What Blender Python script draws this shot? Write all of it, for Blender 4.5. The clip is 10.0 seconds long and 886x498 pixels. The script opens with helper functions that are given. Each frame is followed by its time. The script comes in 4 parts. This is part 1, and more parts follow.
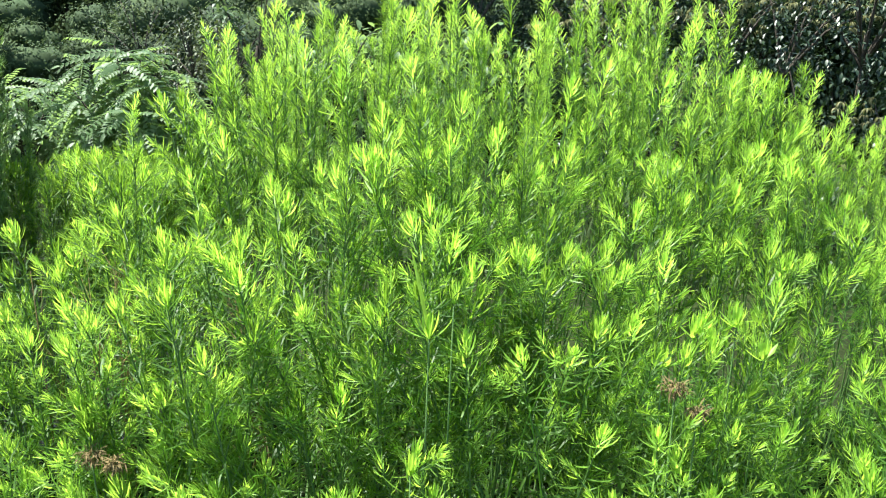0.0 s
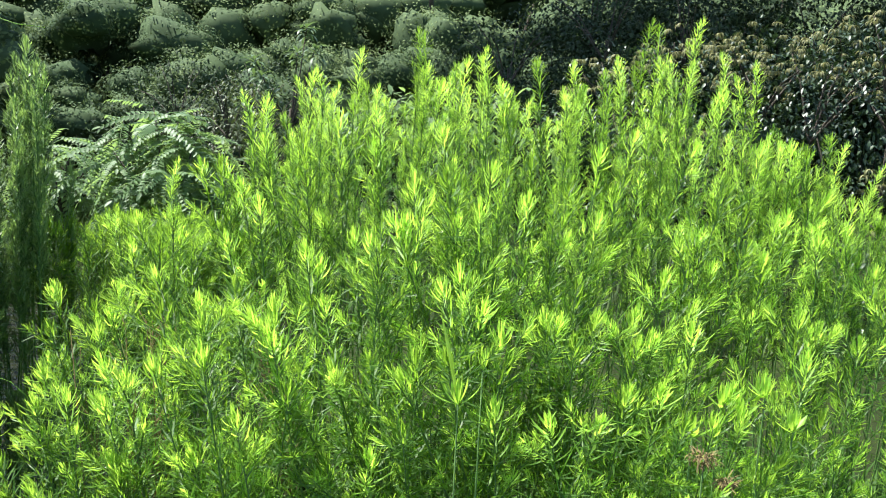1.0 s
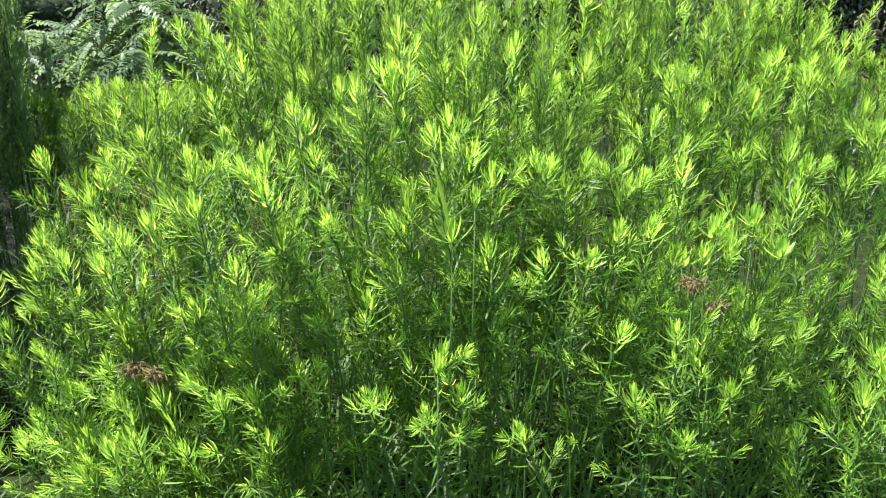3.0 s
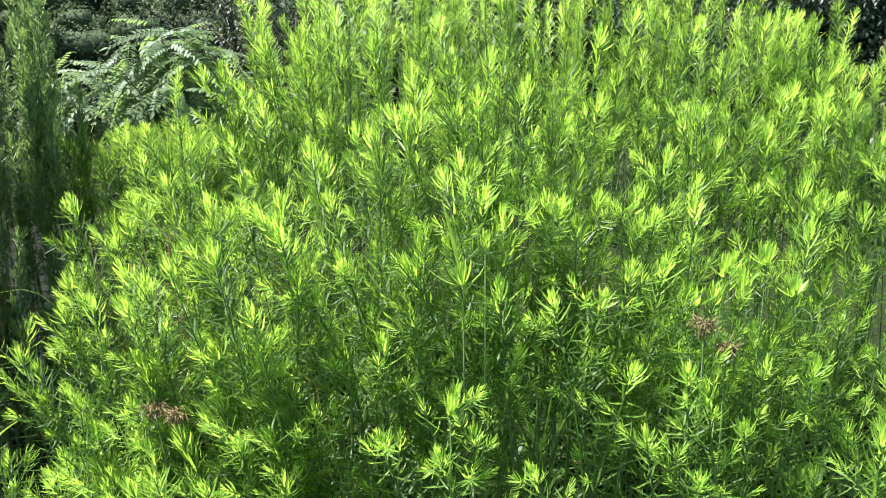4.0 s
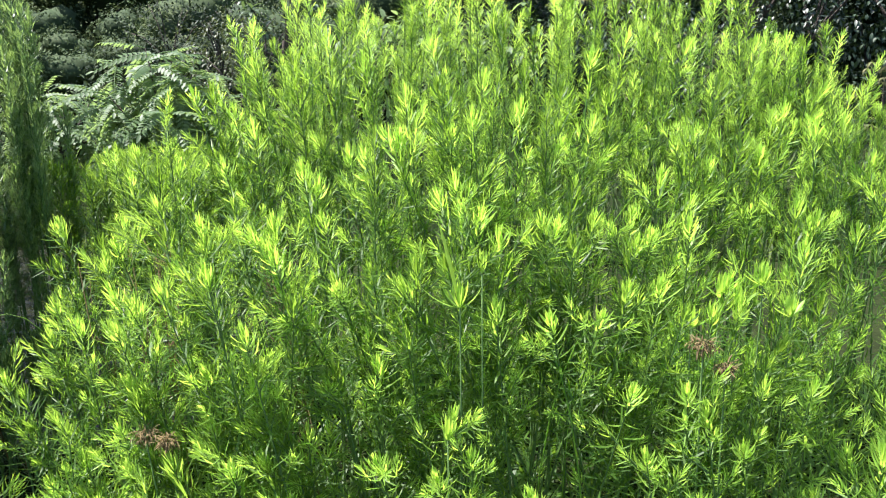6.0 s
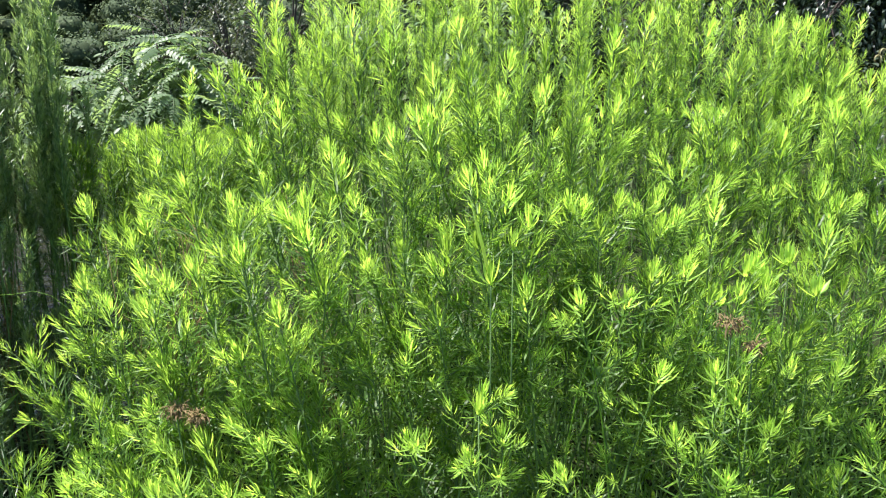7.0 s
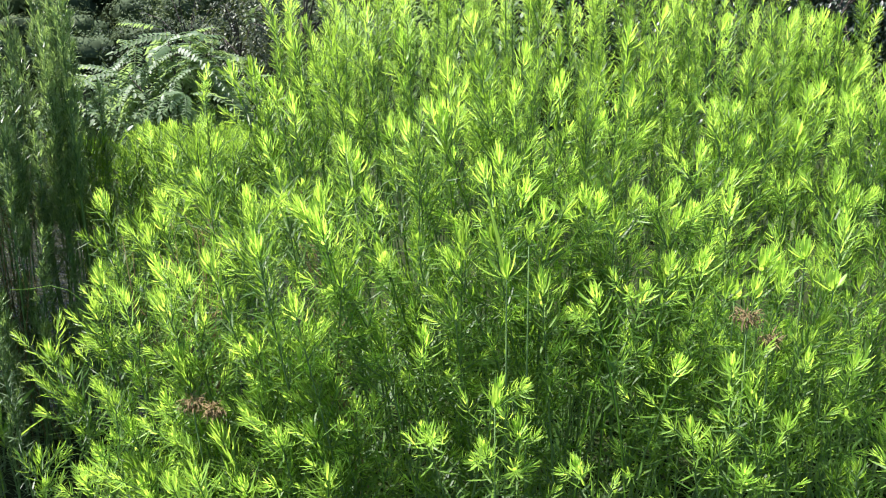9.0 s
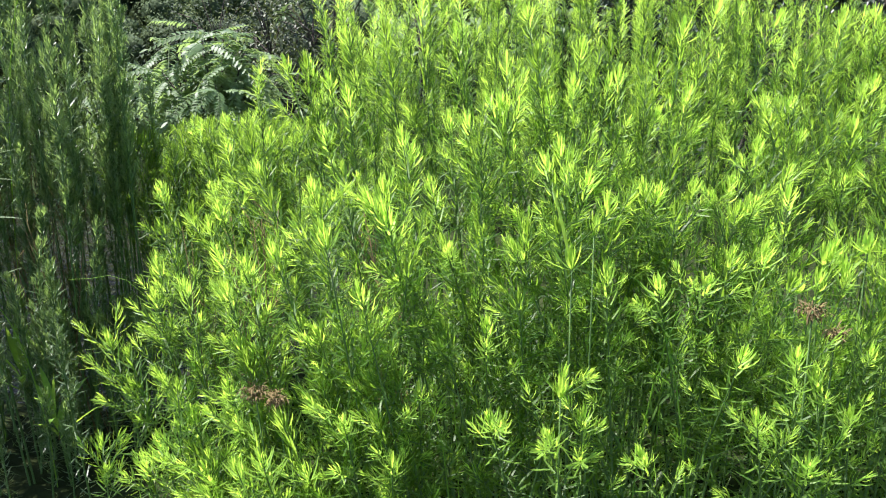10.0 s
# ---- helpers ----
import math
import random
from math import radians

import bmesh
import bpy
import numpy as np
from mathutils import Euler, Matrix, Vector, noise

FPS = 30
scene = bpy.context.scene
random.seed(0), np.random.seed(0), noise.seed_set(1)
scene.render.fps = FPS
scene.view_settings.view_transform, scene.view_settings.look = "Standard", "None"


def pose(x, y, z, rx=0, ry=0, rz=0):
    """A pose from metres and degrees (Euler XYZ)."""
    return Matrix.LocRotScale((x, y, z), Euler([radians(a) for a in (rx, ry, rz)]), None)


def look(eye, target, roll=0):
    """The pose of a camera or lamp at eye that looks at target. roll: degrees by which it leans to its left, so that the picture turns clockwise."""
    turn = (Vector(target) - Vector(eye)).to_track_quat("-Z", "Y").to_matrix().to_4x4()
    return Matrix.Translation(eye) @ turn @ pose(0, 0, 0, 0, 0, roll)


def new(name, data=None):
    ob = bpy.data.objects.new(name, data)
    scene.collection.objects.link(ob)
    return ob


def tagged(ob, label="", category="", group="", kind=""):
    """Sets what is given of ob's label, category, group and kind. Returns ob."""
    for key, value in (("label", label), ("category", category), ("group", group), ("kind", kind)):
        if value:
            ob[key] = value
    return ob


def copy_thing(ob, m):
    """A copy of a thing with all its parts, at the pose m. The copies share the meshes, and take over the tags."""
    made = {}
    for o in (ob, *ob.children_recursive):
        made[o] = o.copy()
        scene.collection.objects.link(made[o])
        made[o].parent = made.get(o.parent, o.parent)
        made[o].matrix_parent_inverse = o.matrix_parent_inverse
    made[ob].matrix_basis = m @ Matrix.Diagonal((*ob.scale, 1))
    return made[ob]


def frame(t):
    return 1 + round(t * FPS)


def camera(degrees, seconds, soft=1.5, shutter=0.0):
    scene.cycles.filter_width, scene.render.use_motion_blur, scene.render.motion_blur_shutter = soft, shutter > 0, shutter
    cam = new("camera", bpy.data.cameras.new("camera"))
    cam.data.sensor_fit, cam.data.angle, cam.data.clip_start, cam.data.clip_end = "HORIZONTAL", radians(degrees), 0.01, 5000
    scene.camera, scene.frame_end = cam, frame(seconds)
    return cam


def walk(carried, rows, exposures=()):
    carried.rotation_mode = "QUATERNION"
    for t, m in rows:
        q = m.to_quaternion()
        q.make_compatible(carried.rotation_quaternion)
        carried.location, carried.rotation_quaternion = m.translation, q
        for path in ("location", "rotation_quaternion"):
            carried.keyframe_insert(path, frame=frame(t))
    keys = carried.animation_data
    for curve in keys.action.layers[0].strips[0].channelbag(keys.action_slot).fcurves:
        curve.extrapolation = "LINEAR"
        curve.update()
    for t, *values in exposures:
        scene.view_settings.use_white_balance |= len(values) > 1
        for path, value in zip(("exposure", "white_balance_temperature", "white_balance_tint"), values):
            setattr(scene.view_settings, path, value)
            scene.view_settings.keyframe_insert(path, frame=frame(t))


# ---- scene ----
cam = camera(56.0, 10.0, soft=1.1)
PATH = [
    (0, (0.03, 0.02, 1.61), (-0.212, 1.954, 1.164), 2.6),
    (0.5, (0.02, -0.006, 1.636), (-0.238, 1.941, 1.26), 2.7),
    (1, (0.025, -0.018, 1.634), (-0.289, 1.932, 1.324), 3.0),
    (1.5, (0.095, 0.045, 1.568), (-0.184, 1.984, 1.166), 1.5),
    (2, (0.108, 0.039, 1.567), (-0.102, 1.963, 1.063), 0.7),
    (2.5, (0.018, -0.02, 1.532), (-0.188, 1.884, 0.954), 0.9),
    (2.7, (0.023, -0.029, 1.537), (-0.209, 1.866, 0.941), 0.8),
    (3.8, (0.076, -0.053, 1.596), (-0.278, 1.84, 1.054), -0.4),
    (4, (0.084, -0.052, 1.599), (-0.274, 1.843, 1.069), -0.7),
    (4.5, (0.067, -0.05, 1.591), (-0.278, 1.859, 1.102), -0.8),
    (5, (0.071, -0.05, 1.596), (-0.27, 1.864, 1.127), -0.9),
    (5.5, (0.078, -0.036, 1.595), (-0.252, 1.881, 1.127), -0.8),
    (5.7, (0.077, -0.036, 1.596), (-0.252, 1.88, 1.125), -0.8),
    (6.8, (-0.012, -0.068, 1.573), (-0.329, 1.842, 1.073), -0.4),
    (7, (-0.006, -0.069, 1.576), (-0.331, 1.838, 1.068), -0.4),
    (7.5, (-0.005, -0.073, 1.577), (-0.354, 1.828, 1.063), -0.2),
    (8, (-0.005, -0.076, 1.578), (-0.36, 1.823, 1.059), -0.3),
    (8.5, (-0.008, -0.074, 1.569), (-0.364, 1.827, 1.055), -0.3),
    (9, (-0.019, -0.078, 1.567), (-0.366, 1.824, 1.055), -0.6),
    (9.5, (-0.064, -0.101, 1.558), (-0.427, 1.8, 1.051), -0.5),
    (10, (-0.118, -0.118, 1.552), (-0.507, 1.775, 1.041), -0.5),
]
walk(cam, [(t, look(eye, target, roll)) for t, eye, target, roll in PATH],
     exposures=[(0, 1.72, 6200, 1.5), (1, 1.62, 6200, 4), (2, 1.47, 6200, 7), (2.5, 1.49, 6150, 9), (4, 1.67, 6100, 15), (10, 1.62, 6100, 19)])

# ---- world and sun ----
SUN_AZ, SUN_EL = radians(-78), radians(66)      # azimuth from +y towards +x
world = bpy.data.worlds.new("sky")
scene.world = world
world.use_nodes = True
wn = world.node_tree
sky = wn.nodes.new("ShaderNodeTexSky")
sky.sky_type, sky.sun_disc = "NISHITA", False
sky.sun_elevation, sky.sun_rotation = SUN_EL, SUN_AZ
sky.air_density, sky.dust_density = 1.0, 1.5
wn.nodes["Background"].inputs["Strength"].default_value = 0.10
wn.links.new(sky.outputs["Color"], wn.nodes["Background"].inputs["Color"])
sun = new("sun", bpy.data.lights.new("sun", "SUN"))
sun.data.energy, sun.data.angle, sun.data.color = 5.0, radians(0.53), (1.0, 0.95, 0.86)
TO_SUN = Vector((math.sin(SUN_AZ) * math.cos(SUN_EL), math.cos(SUN_AZ) * math.cos(SUN_EL), math.sin(SUN_EL)))
sun.matrix_world = look(TO_SUN * 50, (0, 0, 0))

# ---- materials ----


def nodes_of(name):
    m = bpy.data.materials.new(name)
    m.use_nodes = True
    t = m.node_tree
    t.nodes.remove(t.nodes["Principled BSDF"])
    return m, t, t.nodes["Material Output"]


def leaf_material(name, dark, light, through_colour, amount=0.5, rough=0.42, spec=0.5, per_leaf=0.7, blotch=60):
    """Thin leaf: glossy skin over a base that differs leaf by leaf, and light that shines through."""
    m, t, out = nodes_of(name)
    geo, info = t.nodes.new("ShaderNodeNewGeometry"), t.nodes.new("ShaderNodeObjectInfo")
    mean = t.nodes.new("ShaderNodeMath")
    mean.operation = "MULTIPLY_ADD"
    mean.inputs[1].default_value = per_leaf
    far = t.nodes.new("ShaderNodeMath")
    far.operation = "MULTIPLY"
    far.inputs[1].default_value = 1 - per_leaf
    t.links.new(info.outputs["Random"], far.inputs[0])
    t.links.new(geo.outputs["Random Per Island"], mean.inputs[0])
    t.links.new(far.outputs[0], mean.inputs[2])
    coord, blot = t.nodes.new("ShaderNodeTexCoord"), t.nodes.new("ShaderNodeTexNoise")
    blot.inputs["Scale"].default_value = blotch
    t.links.new(coord.outputs["Object"], blot.inputs["Vector"])
    mix = t.nodes.new("ShaderNodeMix")
    mix.data_type = "RGBA"
    mix.inputs["A"].default_value, mix.inputs["B"].default_value = (*dark, 1), (*light, 1)
    t.links.new(mean.outputs[0], mix.inputs["Factor"])
    tone = t.nodes.new("ShaderNodeHueSaturation")
    span = t.nodes.new("ShaderNodeMapRange")
    span.inputs["To Min"].default_value, span.inputs["To Max"].default_value = 0.7, 1.3
    t.links.new(blot.outputs["Fac"], span.inputs["Value"])
    t.links.new(span.outputs["Result"], tone.inputs["Value"])
    t.links.new(mix.outputs["Result"], tone.inputs["Color"])
    skin, thin, both = t.nodes.new("ShaderNodeBsdfPrincipled"), t.nodes.new("ShaderNodeBsdfTranslucent"), t.nodes.new("ShaderNodeMixShader")
    skin.inputs["Roughness"].default_value = rough
    skin.inputs["Specular IOR Level"].default_value = spec
    t.links.new(tone.outputs["Color"], skin.inputs["Base Color"])
    glow = t.nodes.new("ShaderNodeHueSaturation")
    glow.inputs["Color"].default_value = (*through_colour, 1)
    t.links.new(span.outputs["Result"], glow.inputs["Value"])
    t.links.new(glow.outputs["Color"], thin.inputs["Color"])
    both.inputs["Fac"].default_value = amount
    t.links.new(skin.outputs[0], both.inputs[1])
    t.links.new(thin.outputs[0], both.inputs[2])
    t.links.new(both.outputs[0], out.inputs["Surface"])
    return m


def ageing_leaf_material(name, old, mid, young, old_through, young_through, amount, rough, spec):
    """Thin leaf whose colour goes from full-grown to youngest by the leaf's age, and differs a little leaf by leaf."""
    m, t, out = nodes_of(name)
    attr, geo, info = t.nodes.new("ShaderNodeAttribute"), t.nodes.new("ShaderNodeNewGeometry"), t.nodes.new("ShaderNodeObjectInfo")
    attr.attribute_name = "age"
    skew = t.nodes.new("ShaderNodeMath")
    skew.operation = "MULTIPLY_ADD"
    skew.inputs[1].default_value = 0.3
    t.links.new(geo.outputs["Random Per Island"], skew.inputs[0])
    less = t.nodes.new("ShaderNodeMath")
    less.operation = "SUBTRACT"
    less.inputs[1].default_value = 0.15
    t.links.new(attr.outputs["Fac"], less.inputs[0])
    t.links.new(less.outputs[0], skew.inputs[2])
    base, shine = t.nodes.new("ShaderNodeValToRGB"), t.nodes.new("ShaderNodeValToRGB")
    base.color_ramp.elements[0].position, base.color_ramp.elements[0].color = 0.0, (*old, 1)
    base.color_ramp.elements[1].position, base.color_ramp.elements[1].color = 1.0, (*young, 1)
    base.color_ramp.elements.new(0.45).color = (*mid, 1)
    shine.color_ramp.elements[0].color, shine.color_ramp.elements[1].color = (*old_through, 1), (*young_through, 1)
    coord, blot, span = t.nodes.new("ShaderNodeTexCoord"), t.nodes.new("ShaderNodeTexNoise"), t.nodes.new("ShaderNodeMapRange")
    blot.inputs["Scale"].default_value = 60
    t.links.new(coord.outputs["Object"], blot.inputs["Vector"])
    span.inputs["To Min"].default_value, span.inputs["To Max"].default_value = 0.6, 1.2
    t.links.new(blot.outputs["Fac"], span.inputs["Value"])
    lift = t.nodes.new("ShaderNodeMath")
    lift.operation = "MULTIPLY_ADD"
    lift.inputs[1].default_value = 0.2
    t.links.new(info.outputs["Random"], lift.inputs[0])
    t.links.new(span.outputs["Result"], lift.inputs[2])
    skin, thin, both = t.nodes.new("ShaderNodeBsdfPrincipled"), t.nodes.new("ShaderNodeBsdfTranslucent"), t.nodes.new("ShaderNodeMixShader")
    skin.inputs["Roughness"].default_value, skin.inputs["Specular IOR Level"].default_value = rough, spec
    for ramp, shader, socket in ((base, skin, "Base Color"), (shine, thin, "Color")):
        tone = t.nodes.new("ShaderNodeHueSaturation")
        t.links.new(skew.outputs[0], ramp.inputs["Fac"])
        t.links.new(ramp.outputs["Color"], tone.inputs["Color"])
        t.links.new(lift.outputs[0], tone.inputs["Value"])
        t.links.new(tone.outputs["Color"], shader.inputs[socket])
    both.inputs["Fac"].default_value = amount
    t.links.new(skin.outputs[0], both.inputs[1])
    t.links.new(thin.outputs[0], both.inputs[2])
    t.links.new(both.outputs[0], out.inputs["Surface"])
    return m


def plain_material(name, dark, light, scale=8.0, rough=0.8, bump=0.4, spec=0.3, depth=0.02):
    """Rough natural surface: two noises mix the colours, a fine one gives relief."""
    m, t, out = nodes_of(name)
    coord = t.nodes.new("ShaderNodeTexCoord")
    big, fine = t.nodes.new("ShaderNodeTexNoise"), t.nodes.new("ShaderNodeTexNoise")
    big.inputs["Scale"].default_value, fine.inputs["Scale"].default_value = scale, scale * 9
    big.inputs["Detail"].default_value = fine.inputs["Detail"].default_value = 5
    both = t.nodes.new("ShaderNodeMath")
    both.operation = "MULTIPLY_ADD"
    both.inputs[1].default_value = 0.45
    half = t.nodes.new("ShaderNodeMath")
    half.operation = "MULTIPLY"
    half.inputs[1].default_value = 0.55
    ramp = t.nodes.new("ShaderNodeValToRGB")
    ramp.color_ramp.elements[0].position, ramp.color_ramp.elements[1].position = 0.35, 0.65
    ramp.color_ramp.elements[0].color, ramp.color_ramp.elements[1].color = (*dark, 1), (*light, 1)
    skin, relief = t.nodes.new("ShaderNodeBsdfPrincipled"), t.nodes.new("ShaderNodeBump")
    skin.inputs["Roughness"].default_value = rough
    skin.inputs["Specular IOR Level"].default_value = spec
    relief.inputs["Strength"].default_value, relief.inputs["Distance"].default_value = bump, depth
    for n in (big, fine):
        t.links.new(coord.outputs["Object"], n.inputs["Vector"])
    t.links.new(big.outputs["Fac"], half.inputs[0])
    t.links.new(fine.outputs["Fac"], both.inputs[0])
    t.links.new(half.outputs[0], both.inputs[2])
    t.links.new(both.outputs[0], ramp.inputs["Fac"])
    t.links.new(ramp.outputs["Color"], skin.inputs["Base Color"])
    t.links.new(fine.outputs["Fac"], relief.inputs["Height"])
    t.links.new(relief.outputs["Normal"], skin.inputs["Normal"])
    t.links.new(skin.outputs[0], out.inputs["Surface"])
    return m


def water_material():
    m, t, out = nodes_of("pond_water")
    coord, ripple, skin, relief = (t.nodes.new(k) for k in ("ShaderNodeTexCoord", "ShaderNodeTexNoise", "ShaderNodeBsdfPrincipled", "ShaderNodeBump"))
    ripple.inputs["Scale"].default_value, ripple.inputs["Detail"].default_value = 7, 4
    relief.inputs["Strength"].default_value, relief.inputs["Distance"].default_value = 1.0, 0.2
    skin.inputs["Base Color"].default_value = (0.018, 0.02, 0.012, 1)
    skin.inputs["Roughness"].default_value, skin.inputs["IOR"].default_value = 0.03, 1.33
    t.links.new(coord.outputs["Object"], ripple.inputs["Vector"])
    t.links.new(ripple.outputs["Fac"], relief.inputs["Height"])
    t.links.new(relief.outputs["Normal"], skin.inputs["Normal"])
    t.links.new(skin.outputs[0], out.inputs["Surface"])
    return m


LEAF = ageing_leaf_material("goldenrod_leaf", (0.047, 0.106, 0.018), (0.160, 0.29, 0.038), (0.31, 0.50, 0.075), (0.24, 0.42, 0.030), (0.70, 0.98, 0.12), 0.5, 0.46, 0.35)
# Greyer copy of the goldenrod leaf: the clump's shade is in its colour.
SHADE_LEAF = ageing_leaf_material("shade_toned_goldenrod_leaf", (0.095, 0.155, 0.07), (0.13, 0.205, 0.08), (0.18, 0.27, 0.09), (0.25, 0.38, 0.09), (0.34, 0.49, 0.11), 0.45, 0.42, 0.5)
STEM = plain_material("goldenrod_stem", (0.06, 0.13, 0.03), (0.12, 0.20, 0.05), 30, 0.6, 0.2)
DRY = leaf_material("withered_brown", (0.10, 0.078, 0.036), (0.25, 0.185, 0.085), (0.20, 0.15, 0.06), 0.2, 0.8, 0.15)
CLAW = leaf_material("weed_leaf", (0.17, 0.32, 0.045), (0.27, 0.45, 0.07), (0.62, 0.88, 0.10), 0.5, 0.45, 0.4)
REED = leaf_material("reed_leaf", (0.12, 0.165, 0.09), (0.22, 0.28, 0.16), (0.22, 0.32, 0.11), 0.3, 0.4, 0.5)
GRASS = leaf_material("grass_blade", (0.10, 0.22, 0.03), (0.18, 0.34, 0.05), (0.42, 0.64, 0.07), 0.5, 0.55, 0.3)
SUMAC = leaf_material("sumac_leaflet", (0.065, 0.12, 0.05), (0.135, 0.21, 0.085), (0.30, 0.44, 0.12), 0.42, 0.5, 0.38)
GLOSSY = leaf_material("evergreen_leaf", (0.015, 0.032, 0.015), (0.034, 0.062, 0.024), (0.04, 0.08, 0.016), 0.12, 0.45, 0.5)
WILT = leaf_material("wilted_leaf", (0.13, 0.135, 0.06), (0.28, 0.27, 0.13), (0.22, 0.22, 0.09), 0.35, 0.6, 0.3)
LAUREL = leaf_material("laurel_leaf", (0.05, 0.09, 0.045), (0.12, 0.18, 0.085), (0.14, 0.22, 0.06), 0.3, 0.45, 0.4)
GREYGREEN = leaf_material("grey_green_leaf", (0.045, 0.065, 0.032), (0.095, 0.12, 0.055), (0.09, 0.12, 0.03), 0.25, 0.55, 0.4)
WOODS = leaf_material("woodland_leaf", (0.050, 0.088, 0.040), (0.135, 0.175, 0.066), (0.12, 0.17, 0.06), 0.15, 0.75, 0.15, 0.25, 1.3)
# Near-black leaf: the shade at the foot of the slope put into colour.
SHADE_DARK = leaf_material("shade_dark_evergreen_leaf", (0.016, 0.030, 0.016), (0.038, 0.058, 0.027), (0.03, 0.05, 0.015), 0.1, 0.7, 0.15)
# Darker than WOODS, so crown cores carry the inner shade in their colour.
SHADE_CORE = leaf_material("shade_toned_inner_leaf", (0.040, 0.066, 0.032), (0.075, 0.105, 0.048), (0.06, 0.1, 0.03), 0.1, 0.8, 0.1, 0.3, 9)
BARK = plain_material("bark", (0.03, 0.026, 0.02), (0.085, 0.07, 0.055), 9, 0.9, 0.7)
EARTH = plain_material("dark_earth", (0.012, 0.017, 0.007), (0.028, 0.038, 0.013), 3, 0.95, 0.6, 0.03)
WATER = water_material()

# ---- building tools ----
rng = np.random.default_rng(7)


class Soup:
    """Vertices and faces gathered for one mesh."""

    def __init__(self):
        self.v, self.f, self.age = [], [], []

    def leaf(self, base, way, up, length, width, bend, cup=0.25, segs=4):
        """A pointed leaf from base along way, bending by that angle in all, folded along its midrib."""
        way = way / np.linalg.norm(way)
        side = np.cross(way, up)
        n = np.linalg.norm(side)
        side = side / n if n > 1e-4 else np.array((1.0, 0, 0))
        top = np.cross(side, way)
        k = len(self.v)
        p = np.array(base, float)
        self.v.append(p)
        for i in range(1, segs):
            u = i / segs
            a = bend * u
            d = way * math.cos(a) - top * math.sin(a)
            q = top * math.cos(a) + way * math.sin(a)
            p = p + d * (length / segs)
            w = width * 0.5 * math.sin(math.pi * min(1, u * 0.86 + 0.1)) ** 0.8
            self.v += [p - side * w + q * (w * cup), p, p + side * w + q * (w * cup)]
        d = way * math.cos(bend) - top * math.sin(bend)
        self.v.append(p + d * (length / segs))
        e = len(self.v) - 1
        self.f += [(k, k + 2, k + 1), (k, k + 3, k + 2)]
        for i in range(segs - 2):
            b = k + 1 + 3 * i
            self.f += [(b, b + 1, b + 4, b + 3), (b + 1, b + 2, b + 5, b + 4)]
        b = e - 3
        self.f += [(b, b + 1, e), (b + 1, b + 2, e)]

    def needle(self, base, way, up, length, width, bend, segs=3, age=None):
        """A narrow leaf: one strip that widens, bends and ends in a point. age: 1 for the youngest, 0 for a full-grown leaf."""
        side = np.cross(way, up)
        side = side * (0.5 * width / (math.sqrt(side @ side) + 1e-9))
        top = np.cross(side, way)
        top = top / (math.sqrt(top @ top) + 1e-9)
        k, p, step = len(self.v), base, length / segs
        self.v.append(p)
        for i in range(1, segs + 1):
            a = bend * i / segs
            p = p + way * (math.cos(a) * step) - top * (math.sin(a) * step)
            if i < segs:
                w = side * (1.0 if i == 1 else 0.85)
                self.v += [p - w, p + w]
        self.v.append(p)
        self.f.append((k, k + 2, k + 1))
        for i in range(segs - 2):
            b = k + 1 + 2 * i
            self.f.append((b, b + 1, b + 3, b + 2))
        e = len(self.v) - 1
        self.f.append((e - 2, e - 1, e))
        if age is not None:
            self.age += [age] * (e + 1 - k)

    def chips(self, base, way, length, width, face=None):
        """Many small four-cornered leaves at once, for foliage far away (arrays of places, ways and facings)."""
        way = way / (np.linalg.norm(way, axis=1, keepdims=True) + 1e-9)
        side = np.cross(way, rng.normal(0, 0.5, way.shape) + (0, 0, 1) if face is None else face + rng.normal(0, 0.18, way.shape))
        side = side / (np.linalg.norm(side, axis=1, keepdims=True) + 1e-9)
        n, k = len(base), len(self.v)
        length, width = np.broadcast_to(length, n)[:, None], np.broadcast_to(width, n)[:, None]
        mid = base + way * length * 0.45
        four = np.stack([base, mid + side * width * 0.5, base + way * length, mid - side * width * 0.5], 1)
        self.v += list(four.reshape(-1, 3))
        self.f += [(i, i + 1, i + 2, i + 3) for i in range(k, k + 4 * n, 4)]

    def tube(self, points, radii, sides=6):
        k = len(self.v)
        pts = [np.array(p, float) for p in points]
        for i, p in enumerate(pts):
            d = pts[min(i + 1, len(pts) - 1)] - pts[max(i - 1, 0)]
            d = d / (np.linalg.norm(d) + 1e-9)
            a = np.cross(d, (0.31, 0.95, 0.05))
            a = a / (np.linalg.norm(a) + 1e-9)
            b = np.cross(d, a)
            for j in range(sides):
                w = 2 * math.pi * j / sides
                self.v.append(p + (a * math.cos(w) + b * math.sin(w)) * radii[i])
        for i in range(len(pts) - 1):
            for j in range(sides):
                a, b = k + i * sides + j, k + i * sides + (j + 1) % sides
                self.f.append((a, b, b + sides, a + sides))
        self.f.append(tuple(range(k + (len(pts) - 1) * sides, k + len(pts) * sides)))

    def arrays(self):
        """Vertices, face sizes and corner indices as arrays."""
        return np.array(self.v, float), np.array([len(f) for f in self.f]), np.array([i for f in self.f for i in f])

    def mesh(self, name, material):
        return mesh_of(name, material, *self.arrays(), np.array(self.age))


